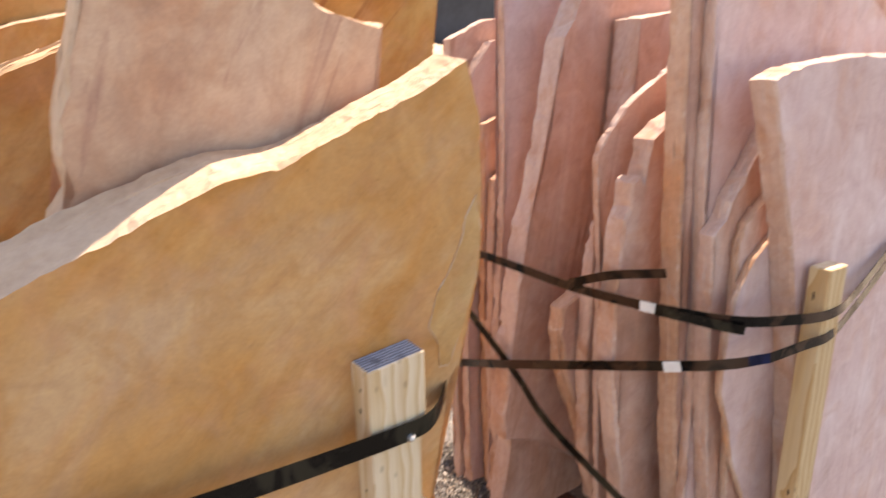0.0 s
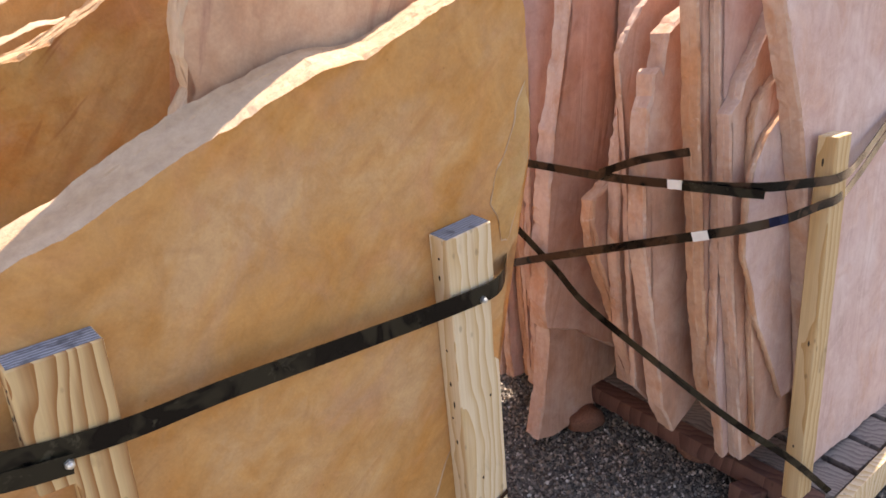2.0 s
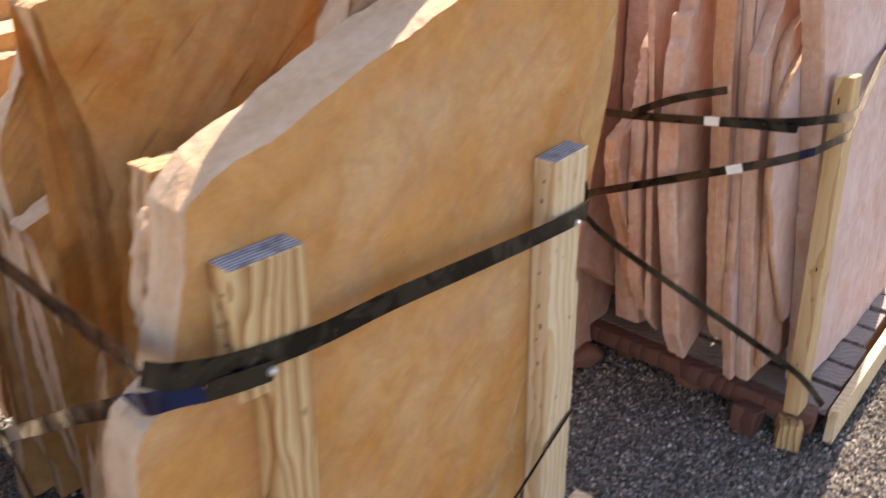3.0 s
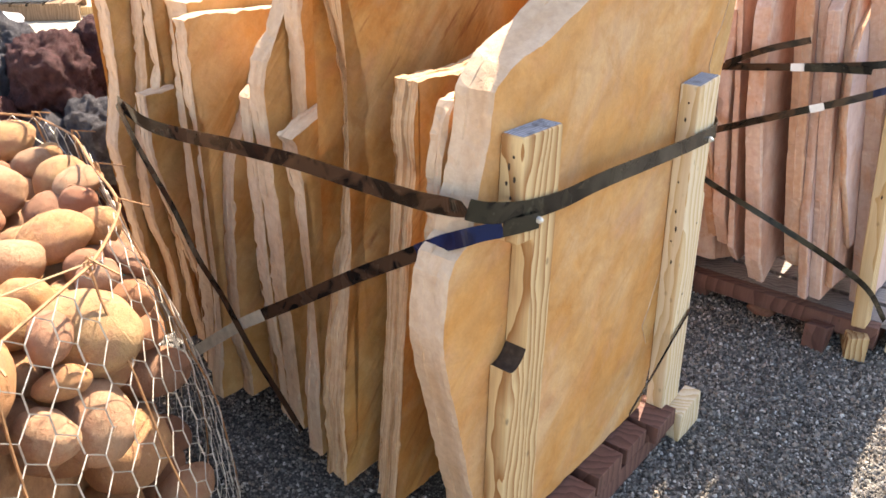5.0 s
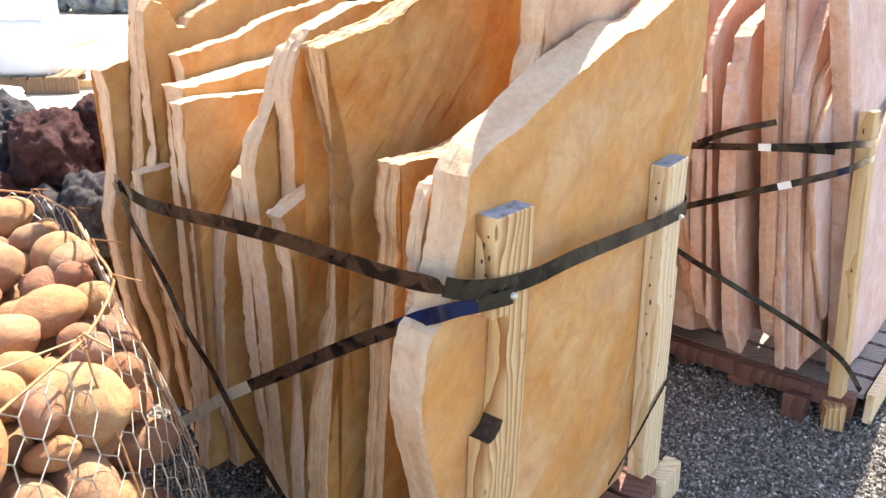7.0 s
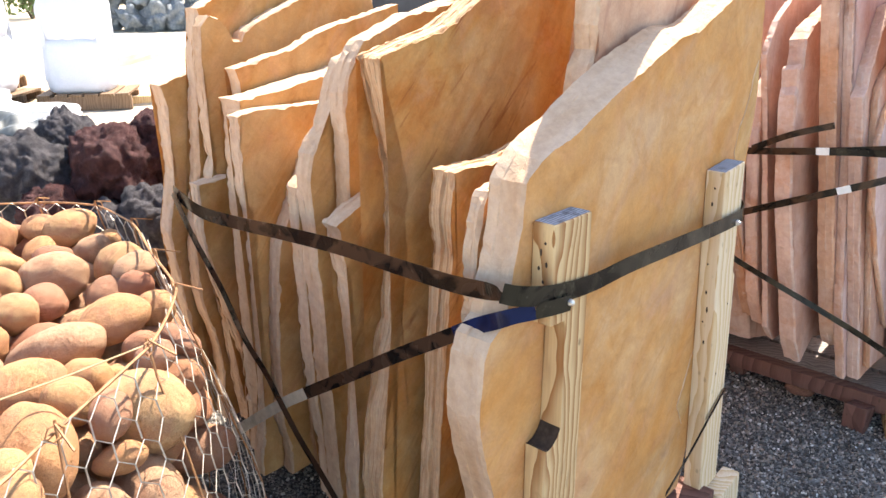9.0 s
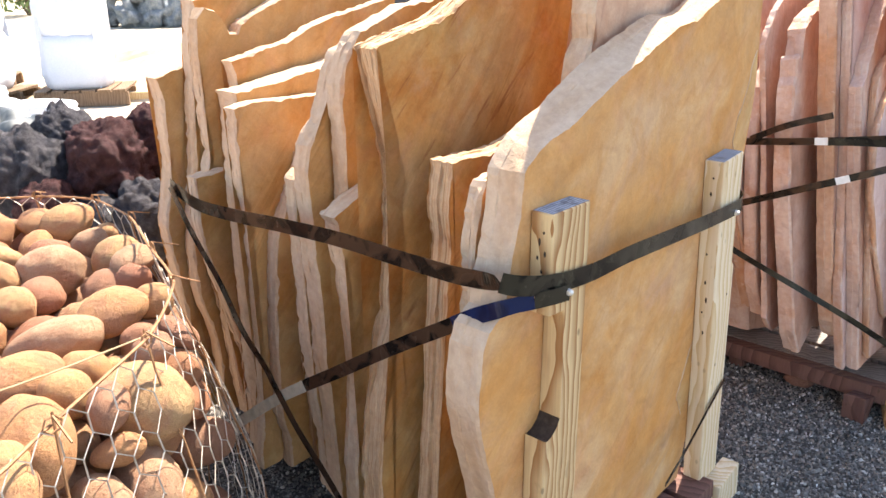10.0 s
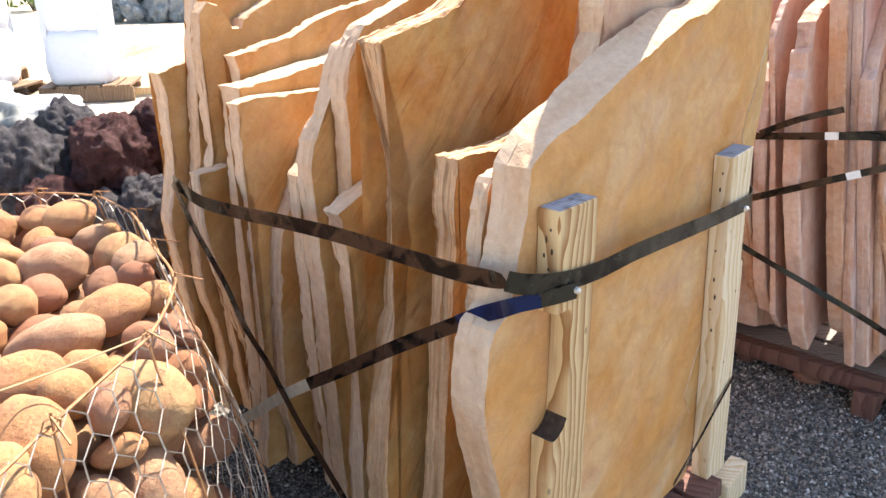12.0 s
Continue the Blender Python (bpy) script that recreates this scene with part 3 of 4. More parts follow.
gold("stone_slab", 0.472, 0.045, closed([(-0.086, 0.49), (-0.086, 0.64), (-0.084, 0.734), (-0.085, 0.826), (-0.085, 0.87), (-0.084, 0.934), (-0.089, 0.987), (-0.085, 1.027), (-0.063, 1.08)],
     [(-0.033, 1.117), (0.025, 1.134), (0.085, 1.156), (0.49, 1.2), (0.5, 0.66)], -0.1, 0.38), (HONEY, GOLD_EDGE), "thin golden slab standing on edge", 18, beds=2)
gold("stone_slab", 0.52, 0.05, closed([(-0.113, 0.237), (-0.119, 0.353), (-0.129, 0.465), (-0.127, 0.541), (-0.133, 0.642), (-0.138, 0.703), (-0.137, 0.761), (-0.142, 0.818), (-0.141, 0.873), (-0.131, 0.914), (-0.1, 0.952), (-0.072, 1), (-0.054, 1.05), (-0.032, 1.079)],
     [(0.024, 1.106), (0.39, 1.215), (0.46, 0.67)], -0.113, 0.34), (HONEY, GOLD_EDGE), "thin grey-gold slab with a curved edge", 19, beds=2)
gold("stone_slab", 0.573, 0.038, closed([(-0.103, 0.213), (-0.12, 0.365), (-0.126, 0.475), (-0.127, 0.566), (-0.129, 0.63), (-0.13, 0.691), (-0.139, 0.752), (-0.135, 0.797), (-0.133, 0.84)],
     [(-0.109, 0.854), (0.24, 0.88), (0.4, 0.58)], -0.103, 0.29), (HONEY, GOLD_EDGE), "low golden slab between taller ones", 20, beds=3)
gold("stone_slab", 0.616, 0.04, closed([(-0.049, 0.223), (-0.056, 0.344), (-0.055, 0.457), (-0.056, 0.592), (-0.055, 0.694)],
     [(0, 0.85), (0.3, 0.85), (0.38, 0.4)], -0.049, 0.3), (HONEY, GOLD_EDGE), "low broken golden slab deep in the stack", 28)
gold("stone_slab", 0.66, 0.04, closed([(-0.051, 0.141), (-0.057, 0.268), (-0.06, 0.387), (-0.061, 0.5), (-0.062, 0.581), (-0.06, 0.685)],
     [(0, 0.85), (0.3, 0.85), (0.38, 0.4)], -0.051, 0.3), (RUST, RUST_EDGE), "low rust-brown slab deep in the stack", 29)
gold("stone_slab", 0.704, 0.042, closed([(-0.104, 0.18), (-0.122, 0.25), (-0.116, 0.38), (-0.111, 0.504), (-0.1, 0.608), (-0.09, 0.683)],
     [(0, 0.85), (0.3, 0.85), (0.38, 0.4)], -0.104, 0.3), (HONEY, GOLD_EDGE), "low tan slab deep in the stack", 30)
gold("stone_slab", 0.265, 0.04, closed([(-0.078, 0.373), (-0.031, 0.648)], [(0.127, 0.763), (0.443, 0.839), (0.451, 0.374)], -0.105, 0.365), (RUST, RUST_EDGE), "low rust slab behind the short one", 31)
gold("stone_slab", 0.749, 0.04, closed([(-0.155, 0.155), (-0.141, 0.241), (-0.129, 0.325), (-0.123, 0.41), (-0.125, 0.496), (-0.124, 0.577), (-0.124, 0.643), (-0.121, 0.707), (-0.125, 0.758), (-0.135, 0.797), (-0.136, 0.846), (-0.137, 0.894), (-0.136, 0.959)],
     [(-0.087, 0.966), (-0.016, 0.963), (0.092, 0.96), (0.4, 0.985), (0.45, 0.6)], -0.155, 0.35), (HONEY, GOLD_EDGE), "amber sandstone slab with a straight top edge", 21, beds=3)
gold("stone_slab", 0.796, 0.08, closed([(-0.1, 0.557), (-0.1, 0.691), (-0.099, 0.819), (-0.092, 0.939), (-0.097, 0.982)],
     [(-0.007, 0.99), (0.103, 1.006), (0.186, 1.013), (0.35, 1.05), (0.45, 0.6)], -0.11, 0.35), (HONEY, GOLD_EDGE), "pale golden slab with a broad broken top", 22, beds=3)
gold("stone_slab", 0.886, 0.042, closed([(-0.033, 0.657), (-0.026, 0.856), (-0.033, 0.984), (-0.042, 1.035)],
     [(-0.004, 1.041), (0.057, 1.053), (0.122, 1.062), (0.191, 1.093), (0.262, 1.114), (0.467, 1.15), (0.5, 0.6)], -0.09, 0.4), (HONEY, GOLD_EDGE), "golden slab with a jagged top", 23)
gold("stone_slab", 0.932, 0.046, closed([(-0.044, 0.184), (-0.048, 0.284), (-0.065, 0.355), (-0.082, 0.423), (-0.098, 0.488), (-0.113, 0.551), (-0.128, 0.613), (-0.135, 0.67), (-0.134, 0.743), (-0.133, 0.783)],
     [(-0.083, 0.787), (-0.034, 0.785), (0.22, 0.82), (0.3, 0.5)], -0.044, 0.25), (HONEY, GOLD_EDGE), "low pale slab at the end of the stack", 24, beds=2)
gold("stone_slab", 0.984, 0.045, closed([(-0.083, 0.616), (-0.079, 0.728), (-0.068, 0.781), (-0.051, 0.821), (-0.055, 0.859), (-0.06, 0.912), (-0.058, 0.976), (-0.06, 1.039)],
     [(-0.052, 1.12), (-0.03, 1.143), (-0.005, 1.135), (0.015, 1.115), (0.03, 1.085), (0.05, 1.083), (0.062, 1.1), (0.08, 1.112), (0.12, 1.13), (0.17, 1.149), (0.3, 1.19), (0.47, 1.22), (0.5, 0.6)], -0.04, 0.4), (HONEY, GOLD_EDGE), "tall golden slab with a notched top", 25, beds=3)
gold("stone_slab", 1.034, 0.05, closed([(-0.073, 0.161), (-0.063, 0.241), (-0.066, 0.308), (-0.077, 0.36), (-0.094, 0.414), (-0.102, 0.463), (-0.103, 0.524), (-0.099, 0.611), (-0.086, 0.708), (-0.07, 0.774), (-0.065, 0.828), (-0.058, 0.907), (-0.05, 0.971), (-0.045, 1.034), (-0.029, 1.157)],
     [(0.06, 1.19), (0.26, 1.25), (0.52, 1.27), (0.5, 0.6)], -0.073, 0.4), (HONEY, GOLD_EDGE), "tall golden slab at the back", 26, beds=2)
gold("stone_slab", 1.09, 0.055, closed([(-0.097, 0.233), (-0.102, 0.318), (-0.11, 0.402), (-0.12, 0.483), (-0.127, 0.561), (-0.133, 0.636), (-0.114, 0.717), (-0.1, 0.784), (-0.104, 0.84), (-0.101, 0.906), (-0.104, 0.953), (-0.113, 0.988)],
     [(-0.033, 1.012), (0.048, 1.028), (0.24, 1.03), (0.3, 0.5)], -0.097, 0.25), (HONEY, GOLD_EDGE), "olive-gold slab at the end of the stack", 27, beds=2)


def pink(name, near, thick, outline, mats, label, seed, **more):
    return slab(name, PINK_STACK, outline, near, thick, mats, label, seed, wild=more.pop("wild", 0.75), group="pink slabs on the pallet", **more)


ROSY = (ROSE, PINK_EDGE)
pink("stone_slab", -0.018, 0.046, [(0.079, 0.121), (0.066, 0.41), (0.034, 0.672), (-0.017, 0.909), (-0.084, 1.111), (-0.118, 1.206), (-0.069, 1.22), (0.077, 1.228), (0.273, 1.226), (0.666, 1.162), (0.83, 0.921), (0.888, 0.3), (0.844, 0.086), (0.488, 0.093)],
     (PINK, PINK_EDGE), "large smooth lavender-pink sandstone slab", 41, beds=2, ragged=0.002)
pink("stone_slab", 0.029, 0.016, [(0.031, 0.303), (-0.001, 0.376), (-0.074, 0.511), (-0.128, 0.676), (-0.123, 0.78), (-0.106, 0.842), (-0.092, 0.862), (-0.051, 0.903), (0.07, 0.964), (0.439, 1.084), (0.477, 0.321)], (PINK, ORANGE_EDGE), "short pointed pink slab with an iron-stained edge", 42, beds=2)
pink("stone_slab", 0.046, 0.018, [(-0.045, 0.207), (-0.064, 0.448), (-0.079, 0.729), (-0.079, 0.852), (-0.077, 0.934), (-0.059, 0.964), (-0.026, 0.985), (0.048, 1.015), (0.436, 1.134), (0.554, 0.63), (0.293, 0.161)], (ROSE, ORANGE_EDGE), "thin rose slab with a jagged top corner", 57, wild=0.4)
pink("stone_slab", 0.065, 0.033, [(-0.066, 0.176), (-0.09, 0.449), (-0.111, 0.635), (-0.117, 0.811), (-0.122, 0.949), (-0.108, 0.959), (-0.089, 0.97), (-0.076, 1), (-0.039, 1.036), (0.016, 1.096), (0.08, 1.156), (0.433, 1.193), (0.553, 0.63), (0.291, 0.162)], (ROSE, PINK_EDGE), "rose slab with a rough broken top", 43, beds=2, ragged=0.003, chip=0.005, wild=0.4)
pink("stone_slab", 0.099, 0.024, [(-0.08, 0.177), (-0.116, 0.397), (-0.105, 0.646), (-0.096, 0.811), (-0.106, 1.137), (-0.099, 1.358), (0.379, 1.372), (0.523, 1.272), (0.617, 0.832), (0.573, 0.168)], (PINK, PINK_EDGE), "tall pale pink slab", 44, beds=2)
pink("stone_slab", 0.124, 0.043, [(-0.056, 0.262), (-0.087, 0.314), (-0.112, 0.501), (-0.123, 0.698), (-0.13, 0.934), (-0.132, 1.137), (-0.129, 1.379), (0.239, 1.394), (0.632, 1.329), (0.654, 0.832), (0.569, 0.22), (0.189, 0.172)], (ROSE, ORANGE_EDGE), "tall rose slab with an orange-stained edge", 45)
pink("stone_slab", 0.205, 0.045, [(-0.015, 0.254), (-0.112, 0.217), (-0.153, 0.294), (-0.166, 0.44), (-0.202, 0.698), (-0.195, 0.821), (-0.183, 0.892), (-0.178, 0.964), (-0.161, 0.984), (-0.157, 1.025), (-0.138, 1.035), (-0.128, 1.02), (-0.106, 1.095), (-0.058, 1.125), (0.245, 1.203), (0.525, 1.251), (0.552, 0.527), (0.374, 0.176)], (ROSE, PINK_EDGE), "rose slab with a pointed foot", 46, beds=2, ragged=0.005, wild=0.5)
pink("stone_slab", 0.285, 0.018, [(-0.1, 0.265), (-0.14, 0.316), (-0.147, 0.626), (-0.147, 0.861), (-0.159, 1.065), (-0.124, 1.105), (-0.081, 1.145), (0.099, 1.234), (0.336, 1.282), (0.451, 0.628), (0.368, 0.218)], (ROSE, PINK_EDGE), "thin rose slab with a sloping sunlit top", 47, beds=1, wild=0.3)
pink("stone_slab", 0.315, 0.035, [(-0.097, 0.305), (-0.139, 0.409), (-0.149, 0.616), (-0.136, 0.76), (-0.129, 0.861), (-0.096, 0.952), (-0.062, 0.982), (-0.013, 1.012), (0.579, 1.065), (0.605, 0.404), (0.412, 0.197)], ROSY, "rose slab with a slanting edge", 48, wild=0.4)
pink("stone_slab", 0.355, 0.04, [(-0.047, 0.304), (-0.079, 0.377), (-0.122, 0.512), (-0.164, 0.616), (-0.176, 0.708), (-0.167, 0.754), (-0.118, 0.779), (-0.009, 0.819), (0.19, 0.857), (0.306, 0.302)], (ROSE, ORANGE_EDGE), "short orange-edged slab", 49, beds=3, ragged=0.01)
# Added filler, set back out of sight, that keeps sun off the gravel.
pink("stone_slab", 0.4, 0.07, [(0.02, 0.2), (0.0, 0.45), (0.03, 0.7), (0.06, 1.0), (0.1, 1.3), (0.6, 1.34), (0.62, 0.13), (0.3, 0.12)], ROSY, "thick rose filler slab added inside the stack to block sun leaks", 59, beds=2)
pink("stone_slab", 0.48, 0.055, [(0.036, 0.287), (-0.04, 0.334), (-0.081, 0.378), (-0.214, 0.433), (-0.22, 0.493), (-0.204, 0.557), (-0.191, 0.648), (-0.178, 0.736), (-0.158, 0.82), (-0.144, 0.892), (-0.121, 0.948), (-0.098, 1.027), (-0.07, 1.116), (-0.04, 1.27), (0.03, 1.38), (0.6, 1.38), (0.6, 0.2)], ROSY, "broad rose slab that leans along the stack", 50, beds=2, ragged=0.004)
pink("stone_slab", 0.54, 0.05, [(0.135, 0.21), (0.084, 0.145), (-0.026, 0.088), (-0.149, 0.087), (-0.211, 0.104), (-0.183, 0.184), (-0.165, 0.272), (-0.146, 0.385), (-0.126, 0.7), (0.62, 0.7), (0.62, 0.15), (0.25, 0.14)], ROSY, "low rose slab with a pointed foot on the gravel", 58, beds=2, ragged=0.003)
pink("stone_slab", 0.595, 0.026, [(-0.143, 0.25), (-0.137, 0.509), (-0.111, 0.815), (-0.099, 1.016), (-0.099, 1.376), (0.471, 1.388), (0.504, 0.193)], (PINK, PINK_EDGE), "tall lavender slab at the back of the stack", 51)
# Unseen right ends are drawn long to close the same sun gaps.
pink("stone_slab", 0.625, 0.028, [(-0.124, 0.198), (-0.119, 0.61), (-0.104, 0.97), (-0.035, 1.004), (0.6, 1.02), (0.62, 0.13)], ROSY, "narrow rose slab", 52)
pink("stone_slab", 0.66, 0.026, [(-0.105, 0.197), (-0.111, 0.711), (-0.101, 1.089), (-0.017, 1.114), (0.6, 1.12), (0.62, 0.13)], (ROSE, ORANGE_EDGE), "narrow orange-pink slab", 53)
pink("stone_slab", 0.695, 0.03, [(-0.136, 0.197), (-0.133, 0.812), (-0.107, 1.184), (-0.039, 1.263), (0.6, 1.26), (0.62, 0.13)], (PINK, PINK_EDGE), "pale pink slab at the far end", 54)
pink("stone_slab", 0.735, 0.03, [(-0.137, 0.196), (-0.143, 0.811), (-0.128, 1.273), (-0.02, 1.311), (0.6, 1.31), (0.62, 0.13)], ROSY, "rose slab at the far end", 55)

# ---- stakes ----
W = 0.049
stake("wooden_stake", GOLD_STACK @ Vector((-0.101, -0.0205, 0.899)), GOLD_STACK @ Vector((-0.108, -0.0205, 0.012)), ALONG,
      [(-W, 0), (W, 0), (W, -1), (-W, -1), (-W, 0.372), (-W + 0.008, 0.375), (-W + 0.02, 0.372), (-W + 0.033, 0.362), (-W + 0.041, 0.348), (-W + 0.041, 0.172), (-W + 0.036, 0.16), (-W, 0.158)], 0.039, (PINE, END_GRAIN, DARK_WOOD), "sawn pine stake with a notch cut in one edge", (0.352, 0.38),
      [("left", -0.004, 0.03, 0.004), ("left", 0.003, 0.045, 0.010), ("left", -0.007, 0.062, 0.008), ("left", 0.006, 0.07, 0.006), ("left", -0.002, 0.09, 0.005), ("left", 0.004, 0.115, 0.008)])
stake("wooden_stake", GOLD_STACK @ Vector((0.472, -0.021, 0.866)), GOLD_STACK @ Vector((0.531, -0.021, 0.083)), ALONG,
      [(-0.045, 0), (0.045, 0), (0.045, 0.115), (0.036, 0.122), (0.033, 0.24), (0.045, 0.252), (0.045, -1), (-0.045, -1)], 0.04, (PINE_PALE, END_GRAIN, DARK_WOOD), "pale pine stake with a blue-grey top", (0.235, 0.255),
      [("left", 0.004 * math.sin(k * 2.3), 0.035 + 0.052 * k + 0.02 * math.sin(k * 5.1), 0.004 + 0.004 * (k % 3)) for k in range(8)] + [("front", 0.02, 0.31, 0.004), ("front", -0.01, 0.47, 0.005)])
stake("wooden_stake", (0.508, 1.068, 0.886), (0.53, 0.985, 0.1), ALONG,
      [(-0.031, 0), (0.031, 0), (0.031, -1), (-0.031, -1)], 0.036, (PINE_AMBER, PINE_PALE, DARK_WOOD), "slim amber pine stake against the pink slab", None,
      [("left", 0.004, 0.05, 0.014), ("left", -0.006, 0.42, 0.01), ("left", 0.003, 0.66, 0.006)])

# ---- straps ----
FRONT, SIDE, BACK = (0, -1, 0), (-1, 0, 0), (1, 0, 0)


def thing(name, label, category, group=""):
    return tagged(new(name), label, category, group)


s = thing("steel_strap", "wide black steel strap drawn tight round the golden slabs", "strap")
strap_piece("front_band", GOLD_STACK, [(-0.244, -0.02, 0.821), (-0.22, -0.036, 0.813), (-0.147, -0.043, 0.795), (-0.048, -0.044, 0.782), (0.07, -0.046, 0.78), (0.231, -0.047, 0.77), (0.373, -0.047, 0.761), (0.489, -0.048, 0.757), (0.53, -0.045, 0.76), (0.568, -0.02, 0.762), (0.605, 0.02, 0.763), (0.64, 0.12, 0.75)],
            [(-0.6, -0.8, 0)] + [FRONT] * 8 + [(0.7, -0.7, 0), BACK, BACK], 0.03, STRAP_GREEN, s)
strap_piece("side_band", GOLD_STACK, [(-0.244, -0.02, 0.821), (-0.23, 0.031, 0.808), (-0.228, 0.087, 0.802), (-0.223, 0.21, 0.797), (-0.217, 0.352, 0.793), (-0.21, 0.519, 0.78), (-0.204, 0.674, 0.765), (-0.197, 0.829, 0.757), (-0.193, 0.937, 0.781)], [(-0.6, -0.8, 0)] + [SIDE] * 8, 0.028, STRAP, s)
s = thing("steel_strap", "black steel strap with a blue stretch, slanting to the pallet", "strap")
strap_piece("front_band", GOLD_STACK, [(-0.113, -0.049, 0.772), (-0.151, -0.047, 0.777), (-0.191, -0.04, 0.781)], [FRONT, FRONT, (-0.5, -0.8, 0)], 0.025, STRAP_GREEN, s)
strap_piece("blue_band", GOLD_STACK, [(-0.191, -0.04, 0.781), (-0.213, -0.022, 0.777), (-0.232, -0.001, 0.769), (-0.23, 0.036, 0.749), (-0.228, 0.082, 0.72)], [(-0.5, -0.8, 0), (-0.5, -0.8, 0), SIDE, SIDE, SIDE], 0.025, STRAP_BLUE, s)
strap_piece("slanting_band", GOLD_STACK, [(-0.228, 0.082, 0.72), (-0.222, 0.218, 0.634), (-0.216, 0.376, 0.528), (-0.211, 0.489, 0.454)], [SIDE] * 4, 0.024, STRAP, s)
# Worn end; its pale colour also stands in for sun and bright reflection.
strap_piece("worn_band", GOLD_STACK, [(-0.211, 0.489, 0.454), (-0.207, 0.595, 0.38), (-0.197, 0.838, 0.192)], [SIDE] * 3, 0.024, plain("worn_sunlit_strap", (0.42, 0.40, 0.33), 0.5, 0.0), s)
s = thing("steel_strap", "narrow dark strap that runs down across the slab ends", "strap")
strap_piece("band", GOLD_STACK, [(-0.199, 0.929, 0.779), (-0.202, 0.858, 0.691), (-0.206, 0.762, 0.6), (-0.209, 0.691, 0.511), (-0.212, 0.617, 0.452), (-0.213, 0.582, 0.412), (-0.216, 0.513, 0.342), (-0.219, 0.444, 0.288), (-0.221, 0.387, 0.237)], [SIDE] * 9, 0.02, STRAP, s)
s = thing("steel_strap", "thin dark strap at the foot of the golden slabs", "strap")
strap_piece("band", GOLD_STACK, [(0.553, -0.045, 0.338), (0.461, -0.047, 0.29), (0.368, -0.05, 0.245), (0.229, -0.075, 0.249)], [FRONT] * 4, 0.010, STRAP, s)
for place in ((-0.117, -0.05, 0.774), (0.492, -0.05, 0.748)):
    bm = bmesh.new()
    bmesh.ops.create_cone(bm, segments=6, radius1=0.0065, radius2=0.0055, depth=0.006, cap_ends=True)
    bmesh.ops.create_uvsphere(bm, u_segments=10, v_segments=6, radius=0.0045, matrix=Matrix.Translation((0, 0, 0.003)))
    b = part("bolt", bm, STEEL)
    b.matrix_world = GOLD_STACK @ Matrix.Translation(place) @ pose(0, 0, 0, 90)
    tagged(b, "shiny hexagon bolt head on the strap", "bolt", "bolts on the stakes")
s = thing("steel_strap", "black strap round the pink slabs with a white sticker", "strap")
strap_piece("band", PINK_STACK, [(-0.173, 0.75, 0.826), (-0.19, 0.5, 0.825), (-0.212, 0.285, 0.827), (-0.2, 0.13, 0.828), (-0.16, 0, 0.828), (-0.078, -0.05, 0.821), (0.047, -0.066, 0.806), (0.177, -0.05, 0.817), (0.45, -0.025, 0.884), (0.81, -0.02, 0.934)], [SIDE] * 5 + [FRONT] * 5, 0.018, STRAP, s)
strap_piece("sticker", PINK_STACK, [(-0.204, 0.146, 0.828), (-0.202, 0.131, 0.828), (-0.2, 0.116, 0.828)], [SIDE] * 3, 0.0185, STICKER, s, "white paper sticker", 2).matrix_world = Matrix.Translation(PINK_STACK.to_3x3() @ Vector((-0.002, 0, 0)))
strap_piece("lap_end", PINK_STACK, [(-0.205, 0.115, 0.827), (-0.192, 0.06, 0.825), (-0.175, 0.012, 0.82), (-0.153, -0.02, 0.815)], [SIDE] * 4, 0.017, STRAP_GREEN, s)
s = thing("steel_strap", "black strap round the pink slabs with a blue stretch", "strap")
strap_piece("band", PINK_STACK, [(-0.191, 0.75, 0.526), (-0.199, 0.614, 0.567), (-0.226, 0.436, 0.63), (-0.211, 0.2, 0.7), (-0.185, 0.04, 0.744), (-0.161, -0.01, 0.757), (-0.143, -0.025, 0.76)], [SIDE] * 6 + [(-0.7, -0.5, 0)], 0.018, STRAP, s)
strap_piece("sticker", PINK_STACK, [(-0.2, 0.096, 0.729), (-0.197, 0.081, 0.733), (-0.194, 0.066, 0.737)], [SIDE] * 3, 0.0185, STICKER, s, "white paper sticker", 2).matrix_world = Matrix.Translation(PINK_STACK.to_3x3() @ Vector((-0.002, 0, 0)))
strap_piece("blue_band", PINK_STACK, [(-0.143, -0.025, 0.76), (-0.128, -0.037, 0.763), (-0.114, -0.045, 0.764)], [(-0.7, -0.5, 0), (-0.5, -0.8, 0), FRONT], 0.018, STRAP_BLUE, s)
strap_piece("band", PINK_STACK, [(-0.114, -0.045, 0.764), (-0.027, -0.06, 0.767), (0.049, -0.064, 0.765), (0.178, -0.045, 0.781), (0.451, -0.024, 0.863), (0.81, -0.02, 0.934)], [FRONT] * 6, 0.018, STRAP, s)
s = thing("steel_strap", "loose end of a dark strap between the pink slabs", "strap")
strap_piece("band", PINK_STACK, [(-0.215, 0.3, 0.834), (-0.214, 0.277, 0.843), (-0.206, 0.205, 0.869), (-0.186, 0.11, 0.889)], [SIDE] * 4, 0.016, STRAP, s)
s = thing("steel_strap", "dark strap slanting from the pink slabs to the pallet corner", "strap")
low = PINK_STACK.inverted() @ Vector((0.60, 0.99, 0.105))
high = Vector((-0.22, 0.6, 0.713))
strap_piece("band", PINK_STACK, [high, (-0.211, 0.45, 0.599), (-0.227, 0.341, 0.534), (-0.21, 0.15, 0.429), (-0.173, 0.02, 0.341), (-0.08, -0.05, 0.239), low], [(-1, -0.3, 0.2)] * 5 + [(-0.7, -0.7, 0.2)] * 2, 0.015, STRAP_GREEN, s)


